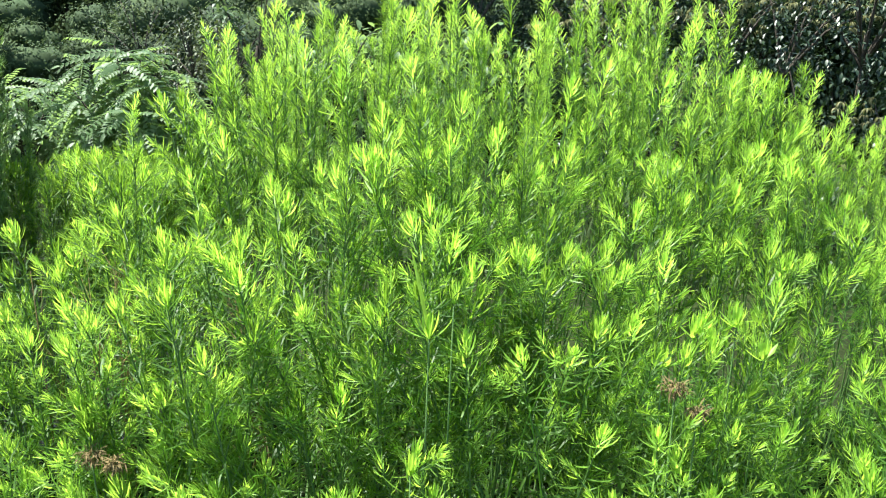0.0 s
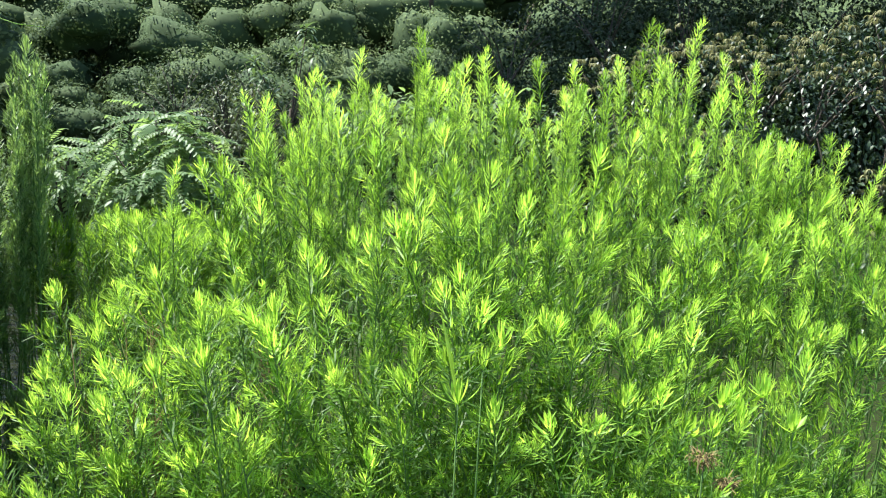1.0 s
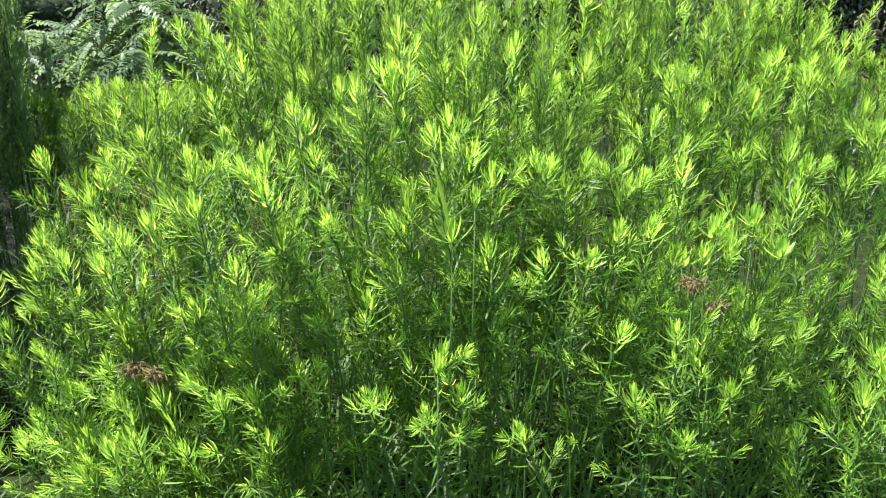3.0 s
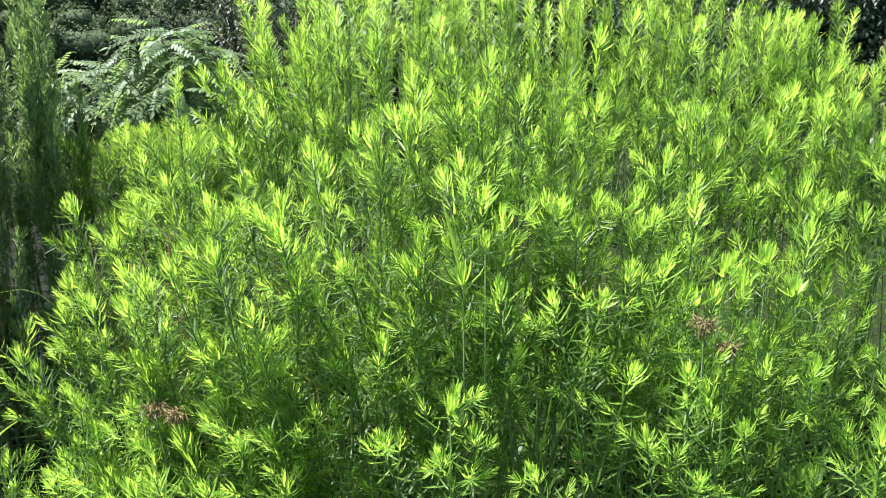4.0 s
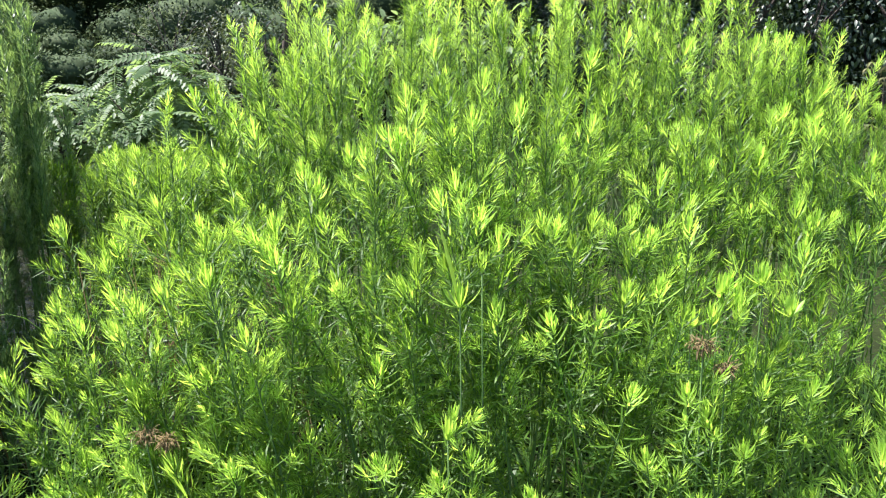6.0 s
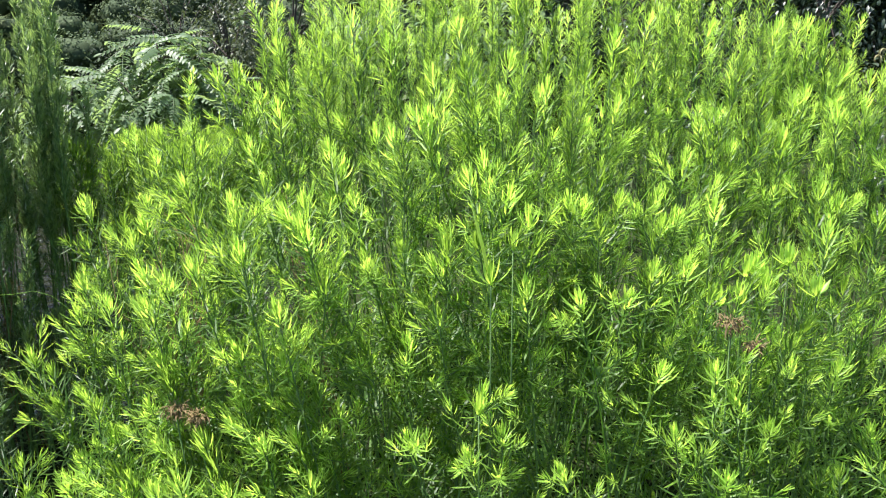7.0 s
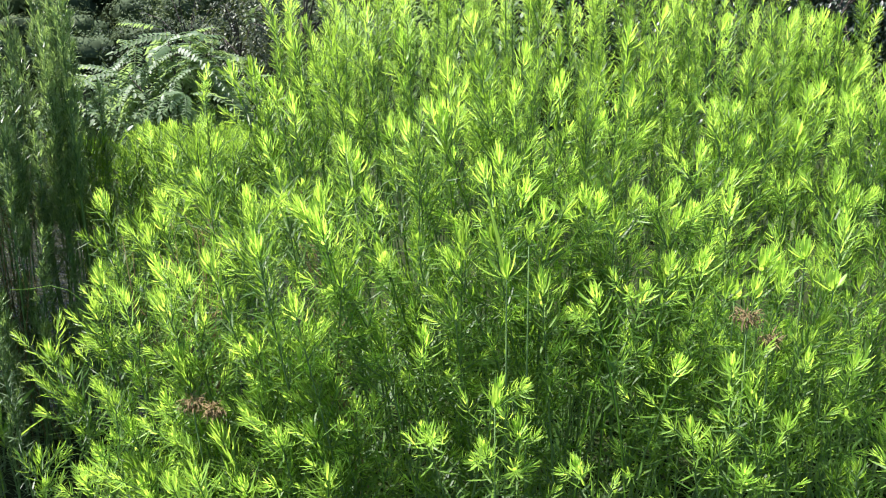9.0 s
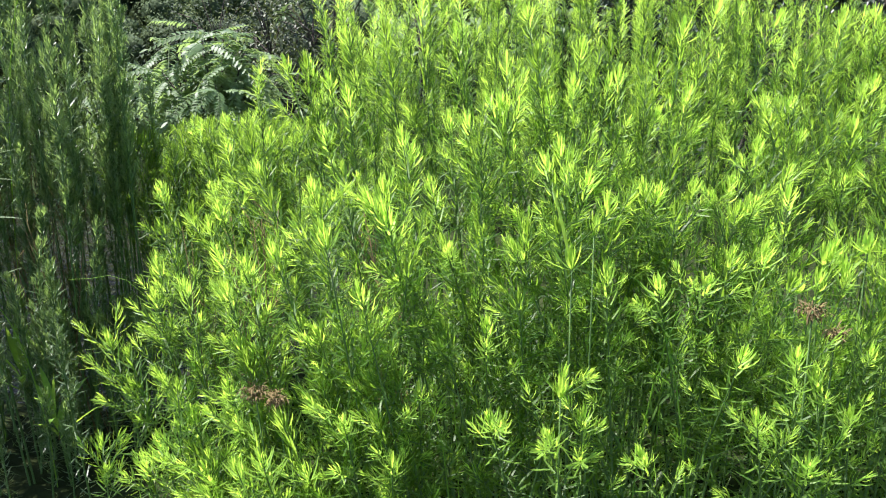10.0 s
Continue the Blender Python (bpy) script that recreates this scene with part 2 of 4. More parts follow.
def mesh_of(name, material, v, sizes, corners, age=()):
    me = bpy.data.meshes.new(name)
    me.vertices.add(len(v))
    me.vertices.foreach_set("co", v.ravel())
    me.loops.add(len(corners))
    me.loops.foreach_set("vertex_index", corners)
    me.polygons.add(len(sizes))
    me.polygons.foreach_set("loop_start", np.concatenate([[0], np.cumsum(sizes)[:-1]]))
    me.polygons.foreach_set("use_smooth", np.ones(len(sizes), bool))
    me.update(calc_edges=True)
    me.materials.append(material)
    if len(age):
        me.attributes.new("age", "FLOAT", "POINT").data.foreach_set("value", np.array(age, np.float32))
    return me


def part(name, soup, material, parent=None, label=""):
    """One mesh object from a soup or a mesh, under a thing or a part."""
    ob = new(name, soup.mesh(name, material) if isinstance(soup, Soup) else soup)
    ob.parent = parent
    return tagged(ob, label)


def smooth(a, b, x):
    u = np.clip((x - a) / (b - a), 0, 1)
    return u * u * (3 - 2 * u)


def ground_at(x, y):
    """Height of the ground: level bank, a pond basin beside it, a wooded slope beyond."""
    basin = smooth(-1.45, -2.3, x) * smooth(2.75, 3.5, y) * (1 - smooth(6.2, 7.0, y)) * smooth(-16, -13, x)
    hill = 9.0 * np.clip((y - 10.5) / 32, 0, 1) + 0.25 * smooth(6.4, 8.0, y)
    lumps = 0.03 * np.sin(x * 2.3 + 1) * np.sin(y * 1.9) + 0.35 * np.sin(x * 0.21) * np.sin(y * 0.17 + 2) * smooth(12, 22, y)
    return hill + lumps - 0.55 * basin


# ---- ground and water ----
axis = np.sinh(np.linspace(-7.2, 7.2, 190)) * (900 / np.sinh(7.2))
gx, gy = np.meshgrid(axis, axis + 3.0)
gz = ground_at(gx, gy)
n = len(axis)
s = Soup()
s.v = list(np.stack([gx.ravel(), gy.ravel(), gz.ravel()], 1))
s.f = [(r * n + c, r * n + c + 1, (r + 1) * n + c + 1, (r + 1) * n + c) for r in range(n - 1) for c in range(n - 1)]
tagged(part("ground", s, EARTH), "dark earth bank with a wooded slope behind", "ground", kind="structure")

s = Soup()
wx, wy = np.meshgrid(np.linspace(-16, -1.2, 40), np.linspace(2.5, 7.2, 20))
s.v = list(np.stack([wx.ravel(), wy.ravel(), np.full(wx.size, -0.14)], 1))
s.f = [(r * 40 + c, r * 40 + c + 1, r * 40 + c + 41, r * 40 + c + 40) for r in range(19) for c in range(39)]
tagged(part("water", s, WATER), "still dark pond water with bright sky glints", "water", kind="structure")

# ---- goldenrod ----


def unit(az, tilt):
    """A way that leans by tilt from straight up towards az."""
    return np.array((math.cos(az) * math.sin(tilt), math.sin(az) * math.sin(tilt), math.cos(tilt)))


UP = np.array((0.0, 0.0, 1.0))


# leaf length, spacing along the stem, width by length, way of the leaves from the stem at the tip and low down, side shoots by height
STYLES = {
    "bush": (0.068, 0.0046, 0.066, 1.12, 1.38, 6),
    "spire": (0.048, 0.0022, 0.060, 1.00, 1.15, 6),
    "broad": (0.062, 0.0080, 0.080, 1.25, 1.55, 2),
    "slender": (0.048, 0.0044, 0.095, 1.00, 1.30, 12),
}


def shoot(young, old, stem, base, way, length, leaf_len, r, first, style, mature=False):
    """A leafy shoot: leaves wind round it, ascending and curved inwards to a pale tuft at the tip, spreading below."""
    _, spacing, wide, steep, flat, _ = STYLES[style]
    way = way / np.linalg.norm(way)
    main = r > 0.003
    nod = np.array((rng.uniform(-0.03, 0.05), rng.uniform(-0.03, 0.03), -0.008)) if main and style == "spire" else np.zeros(3)
    curve = lambda u: base + way * (length * u) + UP * (0.12 * length * u * u * (1 - way[2])) + nod * max(0.0, 1 - (1 - u) * length / 0.16) ** 2
    stem.tube([curve(u) for u in (0, 0.35, 0.7, 0.95, 1)], [r, r * 0.8, r * 0.55, r * 0.3, r * 0.2], 5 if r > 0.003 else 3)
    tuft = min(0.045, length * 0.35)
    inner = np.linspace(0.001, tuft, 36 if main else 22)
    gap = spacing if main else spacing * 1.25
    end = length * (1 - first)
    downs = list(inner) + list(np.arange(tuft + gap, min(0.36, end), gap)) + list(np.arange(0.36, end, gap * 1.9))
    az = rng.uniform(0, 6.3)
    side = np.cross(way, (0.2, 0.9, 0.1))
    side /= np.linalg.norm(side)
    other = np.cross(way, side)
    ripe = 0.018 if mature else rng.uniform(0.12, 0.24) if main and style == "spire" else rng.uniform(0.055, 0.12) if main else rng.uniform(0.045, 0.085)
    top_age = rng.uniform(0.35, 0.55) if mature else rng.uniform(0.8, 1.1)
    for down in downs:
        inside = min(1.0, down / tuft)
        down = max(0.0, down + rng.uniform(-0.5, 0.5) * (0.001 if inside < 1 else spacing))
        az += 2.4 + rng.normal(0, 0.25)
        out = side * math.cos(az) + other * math.sin(az)
        low = min(1.0, down / 0.32)
        if inside < 1:
            size = leaf_len * (0.5 + 0.4 * inside) * rng.uniform(0.8, 1.2)
            tilt = 0.10 + 1.08 * steep * inside ** 0.65 + rng.normal(0, 0.12)
            bend = rng.normal(-0.20 - 0.8 * inside * steep, 0.3)
        else:
            size = leaf_len * (0.92 + 0.2 * low - 0.35 * max(0.0, down - 0.5)) * rng.uniform(0.75, 1.2)
            tilt = steep + (flat - steep) * low + rng.normal(0, 0.18)
            bend = rng.normal(-0.60, 0.35) if down < 0.14 else rng.normal(-0.05, 0.7)
        if style == "spire":
            bend *= 0.4
        d = way * math.cos(tilt) + out * math.sin(tilt)
        age = top_age * math.exp(-(down / ripe) ** 1.8)
        kind = young if age > 0.3 else old
        kind.needle(curve(1 - down / length), d, way, size, size * wide * (1.06 if inside < 1 else 1.0) * rng.uniform(0.85, 1.25), bend, 4 if inside < 1 or down < 0.14 else 3, age)


def goldenrod_parts(height, style, bare, mature):
    """Leaves, young leaves and stem of one plant that stands at the origin."""
    young, old, stem = Soup(), Soup(), Soup()
    leaf_len, many = STYLES[style][0], STYLES[style][5]
    top = np.array((rng.normal(0, 0.012), rng.normal(0, 0.012), height))
    shoot(young, old, stem, np.zeros(3), top, height, leaf_len, 0.0042, bare, style, mature)
    for i in range(int(many * height) + 3):
        u = rng.uniform(max(0.45, bare), 0.95)
        size = rng.uniform(0.09, 0.18) * (0.75 if style in ("spire", "slender") else 1.1) * (1.3 - 0.5 * u)
        if style in ("spire", "slender"):
            size = max(0.06, min(size, (1 - u) * height + 0.01))
        lean = rng.uniform(0.2, 0.4) if style in ("spire", "slender") else rng.uniform(0.45, 0.85)
        shoot(young, old, stem, top * u, unit(rng.uniform(0, 6.3), lean), size, leaf_len * rng.uniform(0.6, 0.8), 0.002, 0.12, style, mature)
    return young, old, stem


CLASSES = (0.5, 0.65, 0.8, 0.95, 1.1, 1.3, 1.5, 1.75, 2.05)
bank = {}


def raw_plant(height, style, kind=None):
    """A plant from the bank, of the height class nearest; the last of the four kinds of each style has no pale tips."""
    c = min(CLASSES, key=lambda k: abs(k - height))
    key = (c, style, int(rng.integers(0, 4)) if kind is None else kind)
    if key not in bank:
        bank[key] = goldenrod_parts(c, style, (0.08 if c < 1 else 0.54) if style == "slender" else 0.55 if style == "broad" else 0.18 if c < 1 else 0.32 if c < 1.2 else 0.5, key[2] == 3)
    return key, c


first_of = {}


def goldenrod(tip, lean_az, lean, label, style="bush", kind=None):
    """A plant whose tip is at that place and whose foot is on the ground under it."""
    x, y, z = tip
    foot_z = float(ground_at(x, y)) - 0.01
    height = (z - foot_z) / math.cos(lean)
    key, c = raw_plant(height, style, kind)
    sc = height / c
    leaf = SHADE_LEAF if style == "slender" else LEAF
    turn = Euler((0, 0, rng.uniform(0, 6.28))).to_matrix().to_4x4()
    tip_way = Vector(unit(lean_az, lean))
    tilt = Vector((0, 0, 1)).rotation_difference(tip_way).to_matrix().to_4x4()
    foot = Vector((x, y, z)) - tip_way * height
    m = Matrix.Translation(foot) @ tilt @ turn
    if key not in first_of:
        young, old, stem = bank[key]
        ob = new("goldenrod_plant")
        part("stem", stem, STEM, ob)
        part("foliage", old, leaf, ob)
        part("young_foliage", young, leaf, ob, "yellow-green young leaves at the shoot tips")
        ob.matrix_basis = m @ Matrix.Scale(sc, 4)
        first_of[key] = (ob, sc)
        return tagged(ob, label, "goldenrod", "goldenrod plants by the pond")
    src, s0 = first_of[key]
    ob = copy_thing(src, m @ Matrix.Scale(sc / s0, 4))
    return tagged(ob, label)


LEFT_TIPS = [
    (-1.39, 2.06, 1.11), (-1.37, 1.97, 1.01), (-1.21, 1.92, 1.04), (-1.12, 1.82, 0.99), (-1.37, 1.92, 0.91), (-0.98, 1.7, 1),
    (-1.05, 1.74, 0.94), (-1.23, 1.84, 0.89), (-1.36, 1.89, 0.84), (-0.9, 1.65, 1.05), (-1.54, 1.93, 0.69), (-1.44, 1.87, 0.68),
    (-1.31, 1.79, 0.64), (-1.02, 1.71, 0.8), (-1.05, 1.69, 0.68), (-0.87, 1.61, 0.65), (-0.85, 1.56, 0.56), (-1.33, 1.69, 0.44),
    (-1.18, 1.95, 1.08), (-0.97, 1.69, 0.77), (-1.1, 1.63, 0.51),
]
MID_TIPS = [
    (-1.16, 2.42, 1.45), (-1.06, 2.4, 1.47), (-1.3, 2.31, 1.26), (-1.28, 2.24, 1.22), (-0.83, 1.74, 1.19), (-0.77, 1.65, 1.17),
    (-0.73, 1.56, 1.12), (-0.66, 1.65, 1.18), (-0.59, 1.65, 1.15), (-0.81, 2.4, 1.56), (-0.92, 2.43, 1.54), (-0.72, 2.43, 1.62),
    (-0.68, 2.07, 1.28), (-0.89, 2.28, 1.37), (-0.76, 1.8, 1.22), (-0.56, 2.04, 1.32), (-0.45, 2.01, 1.37), (-0.4, 2.12, 1.47),
    (-0.48, 1.99, 1.33), (-0.64, 1.76, 1.2), (-0.55, 1.81, 1.19), (-0.44, 1.92, 1.27), (-0.4, 2, 1.37), (-0.99, 2.34, 1.41),
    (-1.07, 2.02, 1.19), (-0.91, 2.07, 1.28), (-1, 1.84, 1.13),
]
CENTRE_TIPS = [
    (-0.32, 2.16, 1.49), (-0.19, 2.24, 1.5), (-0.24, 2.08, 1.41), (-0.25, 1.9, 1.27), (-0.27, 1.87, 1.25), (-0.18, 1.86, 1.22),
    (-0.14, 1.81, 1.16), (-0.2, 1.7, 1.12), (-0.27, 1.71, 1.11), (-0.34, 1.71, 1.07), (-0.41, 1.74, 1.08), (-0.47, 1.72, 1.07),
    (-0.32, 1.66, 0.98), (-0.48, 1.64, 0.89), (-0.4, 1.64, 0.9), (-0.08, 1.8, 1.1), (-0.12, 1.66, 1.03), (-0.03, 1.99, 1.17),
    (0, 2.39, 1.47), (0.07, 2.32, 1.38), (0, 2.21, 1.32), (-0, 2, 1.15), (0.01, 1.96, 1.12), (0.08, 2.07, 1.16),
    (0.18, 2.04, 1.1), (0.25, 2.07, 1.11), (0.18, 2.12, 1.16), (0.16, 1.89, 1.03), (0.27, 1.9, 1.03), (0.04, 2.13, 1.23),
    (0.06, 2.56, 1.56), (-0.09, 2.23, 1.43), (-0.39, 2.33, 1.6),
]
RIGHT_TIPS = [
    (0.28, 2.29, 1.24), (0.39, 2.47, 1.33), (0.36, 2.14, 1.13), (0.34, 2.23, 1.18), (0.64, 2.75, 1.36), (0.53, 2.56, 1.3),
    (0.57, 2.54, 1.27), (0.47, 2.75, 1.48), (0.61, 2.99, 1.59), (0.72, 3.06, 1.6), (0.78, 3.06, 1.58), (0.91, 2.95, 1.42),
    (0.84, 2.94, 1.44), (0.69, 2.8, 1.38), (0.4, 1.96, 1.04), (0.5, 2.02, 1.04), (0.31, 1.85, 1), (0.35, 1.85, 0.99),
    (0.44, 1.91, 0.99), (0.57, 2.01, 0.96), (0.68, 2.13, 0.94), (0.65, 2.21, 1.07), (0.72, 2.34, 1.11), (0.65, 2.33, 1.15),
    (0.9, 2.85, 1.34), (0.55, 1.94, 0.89), (0.36, 2.8, 1.59), (0.2, 2.71, 1.61),
]
LOW_TIPS = [
    (-0.01, 1.72, 0.99), (0.11, 1.78, 0.98), (0.17, 1.65, 0.87), (0.19, 1.61, 0.75), (0.29, 1.68, 0.87), (0.47, 1.8, 0.84),
    (0.33, 1.68, 0.82), (0.57, 1.9, 0.81), (0.65, 1.95, 0.75), (0.56, 1.78, 0.59),
    (-0.2, 1.57, 0.81), (-0.16, 1.54, 0.75), (-0.22, 1.5, 0.71), (-0.03, 1.54, 0.67),
    (-0.35, 1.51, 0.74), (0.32, 1.63, 0.64),
    (0.45, 1.74, 0.7), (0.69, 1.91, 0.64),
]
BACK_TIPS = [
    (-0.77, 2.79, 1.85), (-0.81, 2.59, 1.72), (-0.9, 2.67, 1.77), (-0.56, 2.91, 1.92), (-0.55, 2.95, 1.94), (-0.49, 2.7, 1.79),
    (-0.4, 2.79, 1.84), (-0.34, 2.86, 1.87), (-0.29, 2.81, 1.84), (-0.15, 2.9, 1.85), (-0.22, 2.71, 1.77), (0.01, 2.97, 1.85),
    (0.09, 2.9, 1.77), (-0.01, 2.8, 1.75), (0.24, 3.41, 2.06), (0.27, 3.35, 2.02), (0.44, 3.55, 2.09), (0.32, 3.2, 1.9),
    (0.47, 3.15, 1.8), (0.69, 3.43, 1.9), (0.78, 3.44, 1.66), (0.6, 3.27, 1.84), (0.71, 3.05, 1.6), (0.77, 3.05, 1.58),
    (0.92, 3.17, 1.62), (0.98, 3.01, 1.44), (-1, 2.57, 1.67), (-1.23, 2.45, 1.46), (-1.08, 2.43, 1.48), (-0.66, 2.58, 1.73),
    (-0.57, 2.45, 1.66),
]
SIDE_TIPS = [
    (-0.76, 1.61, 0.75), (-0.68, 1.6, 0.84), (-0.79, 1.61, 0.86), (-0.6, 1.59, 0.8), (-0.7, 1.55, 0.67), (-0.61, 1.54, 0.71),
    (-0.78, 1.53, 0.56), (-1.01, 1.64, 0.6), (-1.16, 1.69, 0.59), (-1.08, 1.62, 0.49), (-0.94, 1.57, 0.52), (-0.57, 1.48, 0.63),
    (-0.53, 1.56, 0.76), (-1.23, 1.68, 0.52), (-0.63, 1.55, 1), (-0.55, 1.63, 1.06), (-0.86, 1.46, 0.62), (-0.95, 1.48, 0.58), (-1.04, 1.52, 0.46),
]
for tips, label, style in (
        (LEFT_TIPS, "bright green goldenrod plant with pale tips at the pond's edge", "bush"),
        (MID_TIPS, "bright green goldenrod plant with narrow backlit leaves", "bush"),
        (CENTRE_TIPS, "goldenrod plant with long pointed leaves and a yellow-green tip", "bush"),
        (RIGHT_TIPS, "goldenrod plant with feathery leaves and a yellow-green tip", "bush"),
        (LOW_TIPS, "low young goldenrod plant in the shade of the bush", "broad"),
        (SIDE_TIPS, "fine-leaved goldenrod plant low on the bush's side", "bush"),
        (BACK_TIPS, "tall slender goldenrod spire rising above the bush", "spire")):
    for tip in tips:
        out = math.atan2(tip[1] - 2.4, tip[0] + 0.2)
        if tip[2] > 1.62:
            goldenrod(tip, out + rng.normal(0, 0.9), 0.6 * abs(rng.normal(0, 0.13)) + 0.03, label, "spire")
        elif style == "broad":
            goldenrod(tip, -1.6 + rng.normal(0, 0.6), 0.22 + abs(rng.normal(0, 0.14)), label, style)
        else:
            goldenrod(tip, out + rng.normal(0, 0.6), abs(rng.normal(0, 0.14)) + (0.14 if tip[1] < 2.1 else 0.05), label, style)


# darker columns without pale tips that stand out of the bush
for tip in ((-0.947, 2.5, 1.614), (-0.714, 2.6, 1.689), (-0.40, 1.85, 1.40), (-0.187, 2.1, 1.51), (-0.966, 2.0, 1.30), (0.265, 3.1, 1.657), (0.852, 3.0, 1.645), (-0.066, 2.2, 1.44), (0.374, 2.4, 1.345)):
    goldenrod(tip, rng.uniform(0, 6.3), 0.03, "darker green goldenrod column standing out of the bush", "spire", 3)

# the dense growth between them, under the same canopy
known = np.array(LEFT_TIPS + MID_TIPS + CENTRE_TIPS + RIGHT_TIPS + LOW_TIPS + BACK_TIPS)


def canopy(x, y):
    w = np.exp(-((known[:, 0] - x) ** 2 + (known[:, 1] - y) ** 2) / (2 * 0.16 ** 2)) + 1e-9
    return float((w @ known[:, 2]) / w.sum())


def gather(fill, key, m):
    """Adds one plant, set by that matrix, to the joined growth."""
    m = np.array(m)
    for gathered, soup in zip(fill, bank[key]):
        v, sizes, corners = soup.arrays()
        gathered.append((v @ m[:3, :3].T + m[:3, 3], sizes, corners, np.array(soup.age)))


def join(fill, name, label, leaf):
    growth = new(name)
    tagged(growth, label, "goldenrod", kind="stuff")
    for piece, gathered, material in (("young_foliage", fill[0], leaf), ("foliage", fill[1], leaf), ("stem", fill[2], STEM)):
        starts = np.concatenate([[0], np.cumsum([len(g[0]) for g in gathered])[:-1]])
        part(piece, mesh_of(piece, material, np.concatenate([g[0] for g in gathered]), np.concatenate([g[1] for g in gathered]), np.concatenate([g[2] + k for g, k in zip(gathered, starts)]), np.concatenate([g[3] for g in gathered])), None, growth)


fill = ([], [], [])
taken = [(p[0], p[1]) for p in known]
for k in range(9000):
    x, y = rng.uniform(-1.5, 1.9), rng.uniform(1.5, 4.0)
    front = 1.55 + 0.34 * math.exp(-((x + 0.05) / 0.42) ** 4) + 0.14 * max(0.0, x) + 0.22 * max(0.0, -x - 0.7)
    if y < front or (x < -1.25 and y > 2.9) or min((x - a) ** 2 + (y - b) ** 2 for a, b in taken) < 0.117 ** 2:
        continue
    taken.append((x, y))
    z = canopy(min(x, 0.95), min(y, 3.45 if x > 0.1 else 2.95))
    patch = 0.5 + 0.25 * (math.sin(11 * x + 3 * math.sin(5 * y)) + math.sin(12 * y + 2 * math.sin(7 * x)))
    z = z * ((0.72 if x > 0.3 and y < 2.0 else 0.60 if y < 2.0 else 0.68) + 0.27 * patch + rng.uniform(-0.05, 0.03) if y < 2.55 else rng.uniform(0.88, 1.0)) - (0.12 * (y - 3.4) if y > 3.4 else 0)
    z = max(0.45, z - 0.55 * max(0, x - 0.9))
    if -0.1 < x < 0.3 and y < 1.95:
        z *= 0.86
    if 0.25 < x < 0.75 and 2.05 < y < 2.45:
        z *= 0.82
    # the bush falls off towards the pond
    z = min(z, float(np.interp(x / (y + 0.05), (-0.62, -0.53, -0.44, -0.40, -0.38), (1.0, 1.2, 1.28, 1.4, 3.0))))
    key, c = raw_plant(z, "spire" if y > 2.75 else "bush")
    gather(fill, key, Matrix.Translation((x, y, float(ground_at(x, y)))) @ Euler((rng.normal(0, 0.07), rng.normal(0, 0.07), rng.uniform(0, 6.3))).to_matrix().to_4x4() @ Matrix.Scale(z / c, 4))
join(fill, "goldenrod_undergrowth", "dense green goldenrod growth filling the bush", LEAF)

# low leaves added on the ground under the bush, to hide its sunlit patches
cover = Soup()
for k in range(7000):
    x, y = rng.uniform(-1.45, 1.7), rng.uniform(1.5, 4.1)
    if y < 1.5 + 0.15 * abs(x):
        continue
    cover.needle(np.array((x, y, float(ground_at(x, y)) - 0.005)), unit(rng.uniform(0, 6.3), rng.uniform(0.2, 1.1)), UP, rng.uniform(0.08, 0.26), rng.uniform(0.008, 0.016), rng.uniform(0.2, 1.2), 3, 0.0)
tagged(part("ground_cover", cover, LEAF), "low green leaves added to keep the ground under the goldenrod dark", "ground cover", kind="stuff")

# ---- shaded clump beside the pond ----
CLUMP = [
    (-1.95, 2.75, 1.83), (-1.92, 2.72, 1.74), (-2.12, 2.70, 1.72), (-2.28, 2.75, 1.92), (-2.05, 2.95, 1.78), (-2.06, 2.95, 1.62),
    (-2.45, 2.80, 1.98), (-2.35, 2.55, 1.7), (-2.20, 3.05, 1.86), (-2.60, 2.95, 2.05), (-2.02, 2.55, 1.45), (-2.20, 2.45, 1.30),
    (-2.42, 2.40, 1.25), (-2.75, 2.70, 1.95), (-2.85, 3.0, 2.1), (-2.55, 2.6, 1.55), (-2.30, 3.0, 1.5),
    (-2.08, 2.40, 0.95), (-2.35, 2.30, 0.85), (-2.0, 2.25, 0.62), (-2.6, 2.4, 1.0), (-2.5, 3.0, 1.3),
]
for tip in CLUMP:
    goldenrod(tip, rng.uniform(0, 6.3), abs(rng.normal(0, 0.05)), "tall goldenrod stem by the water, coloured grey-green for tree shade", "slender")
for x, y, z in CLUMP[:16]:
    for k in range(3):
        goldenrod((x + rng.normal(0, 0.05), y + rng.normal(0, 0.05), z - rng.uniform(0.04, 0.3)), rng.uniform(0, 6.3), abs(rng.normal(0, 0.04)), "tall goldenrod stem by the water, coloured grey-green for tree shade", "slender")
# low sprigs at their feet
for k in range(16):
    x, y = rng.uniform(-2.65, -2.0), rng.uniform(2.15, 2.6)
    if not -0.72 < x / (y + 0.07) < -0.64:
        goldenrod((x, y, rng.uniform(0.6, 1.05)), rng.uniform(0, 6.3), 0.1, "small sprig at the foot of the clump, coloured grey-green for shade", "slender")
# the thicket under and between them, joined, with a gap where the water glints through
thicket = ([], [], [])


def thicket_plant(x, y, z, lean, style):
    z0 = float(ground_at(x, y))
    if -0.715 < x / (y + 0.07) < -0.66 or (z > 0.75 and x / (y + 0.07) > -0.69):
        return
    key, c = raw_plant(z - z0, style)
    gather(thicket, key, Matrix.Translation((x, y, z0 - 0.01)) @ Euler((rng.normal(0, lean), rng.normal(0, lean), rng.uniform(0, 6.3))).to_matrix().to_4x4() @ Matrix.Scale((z - z0) / c, 4))


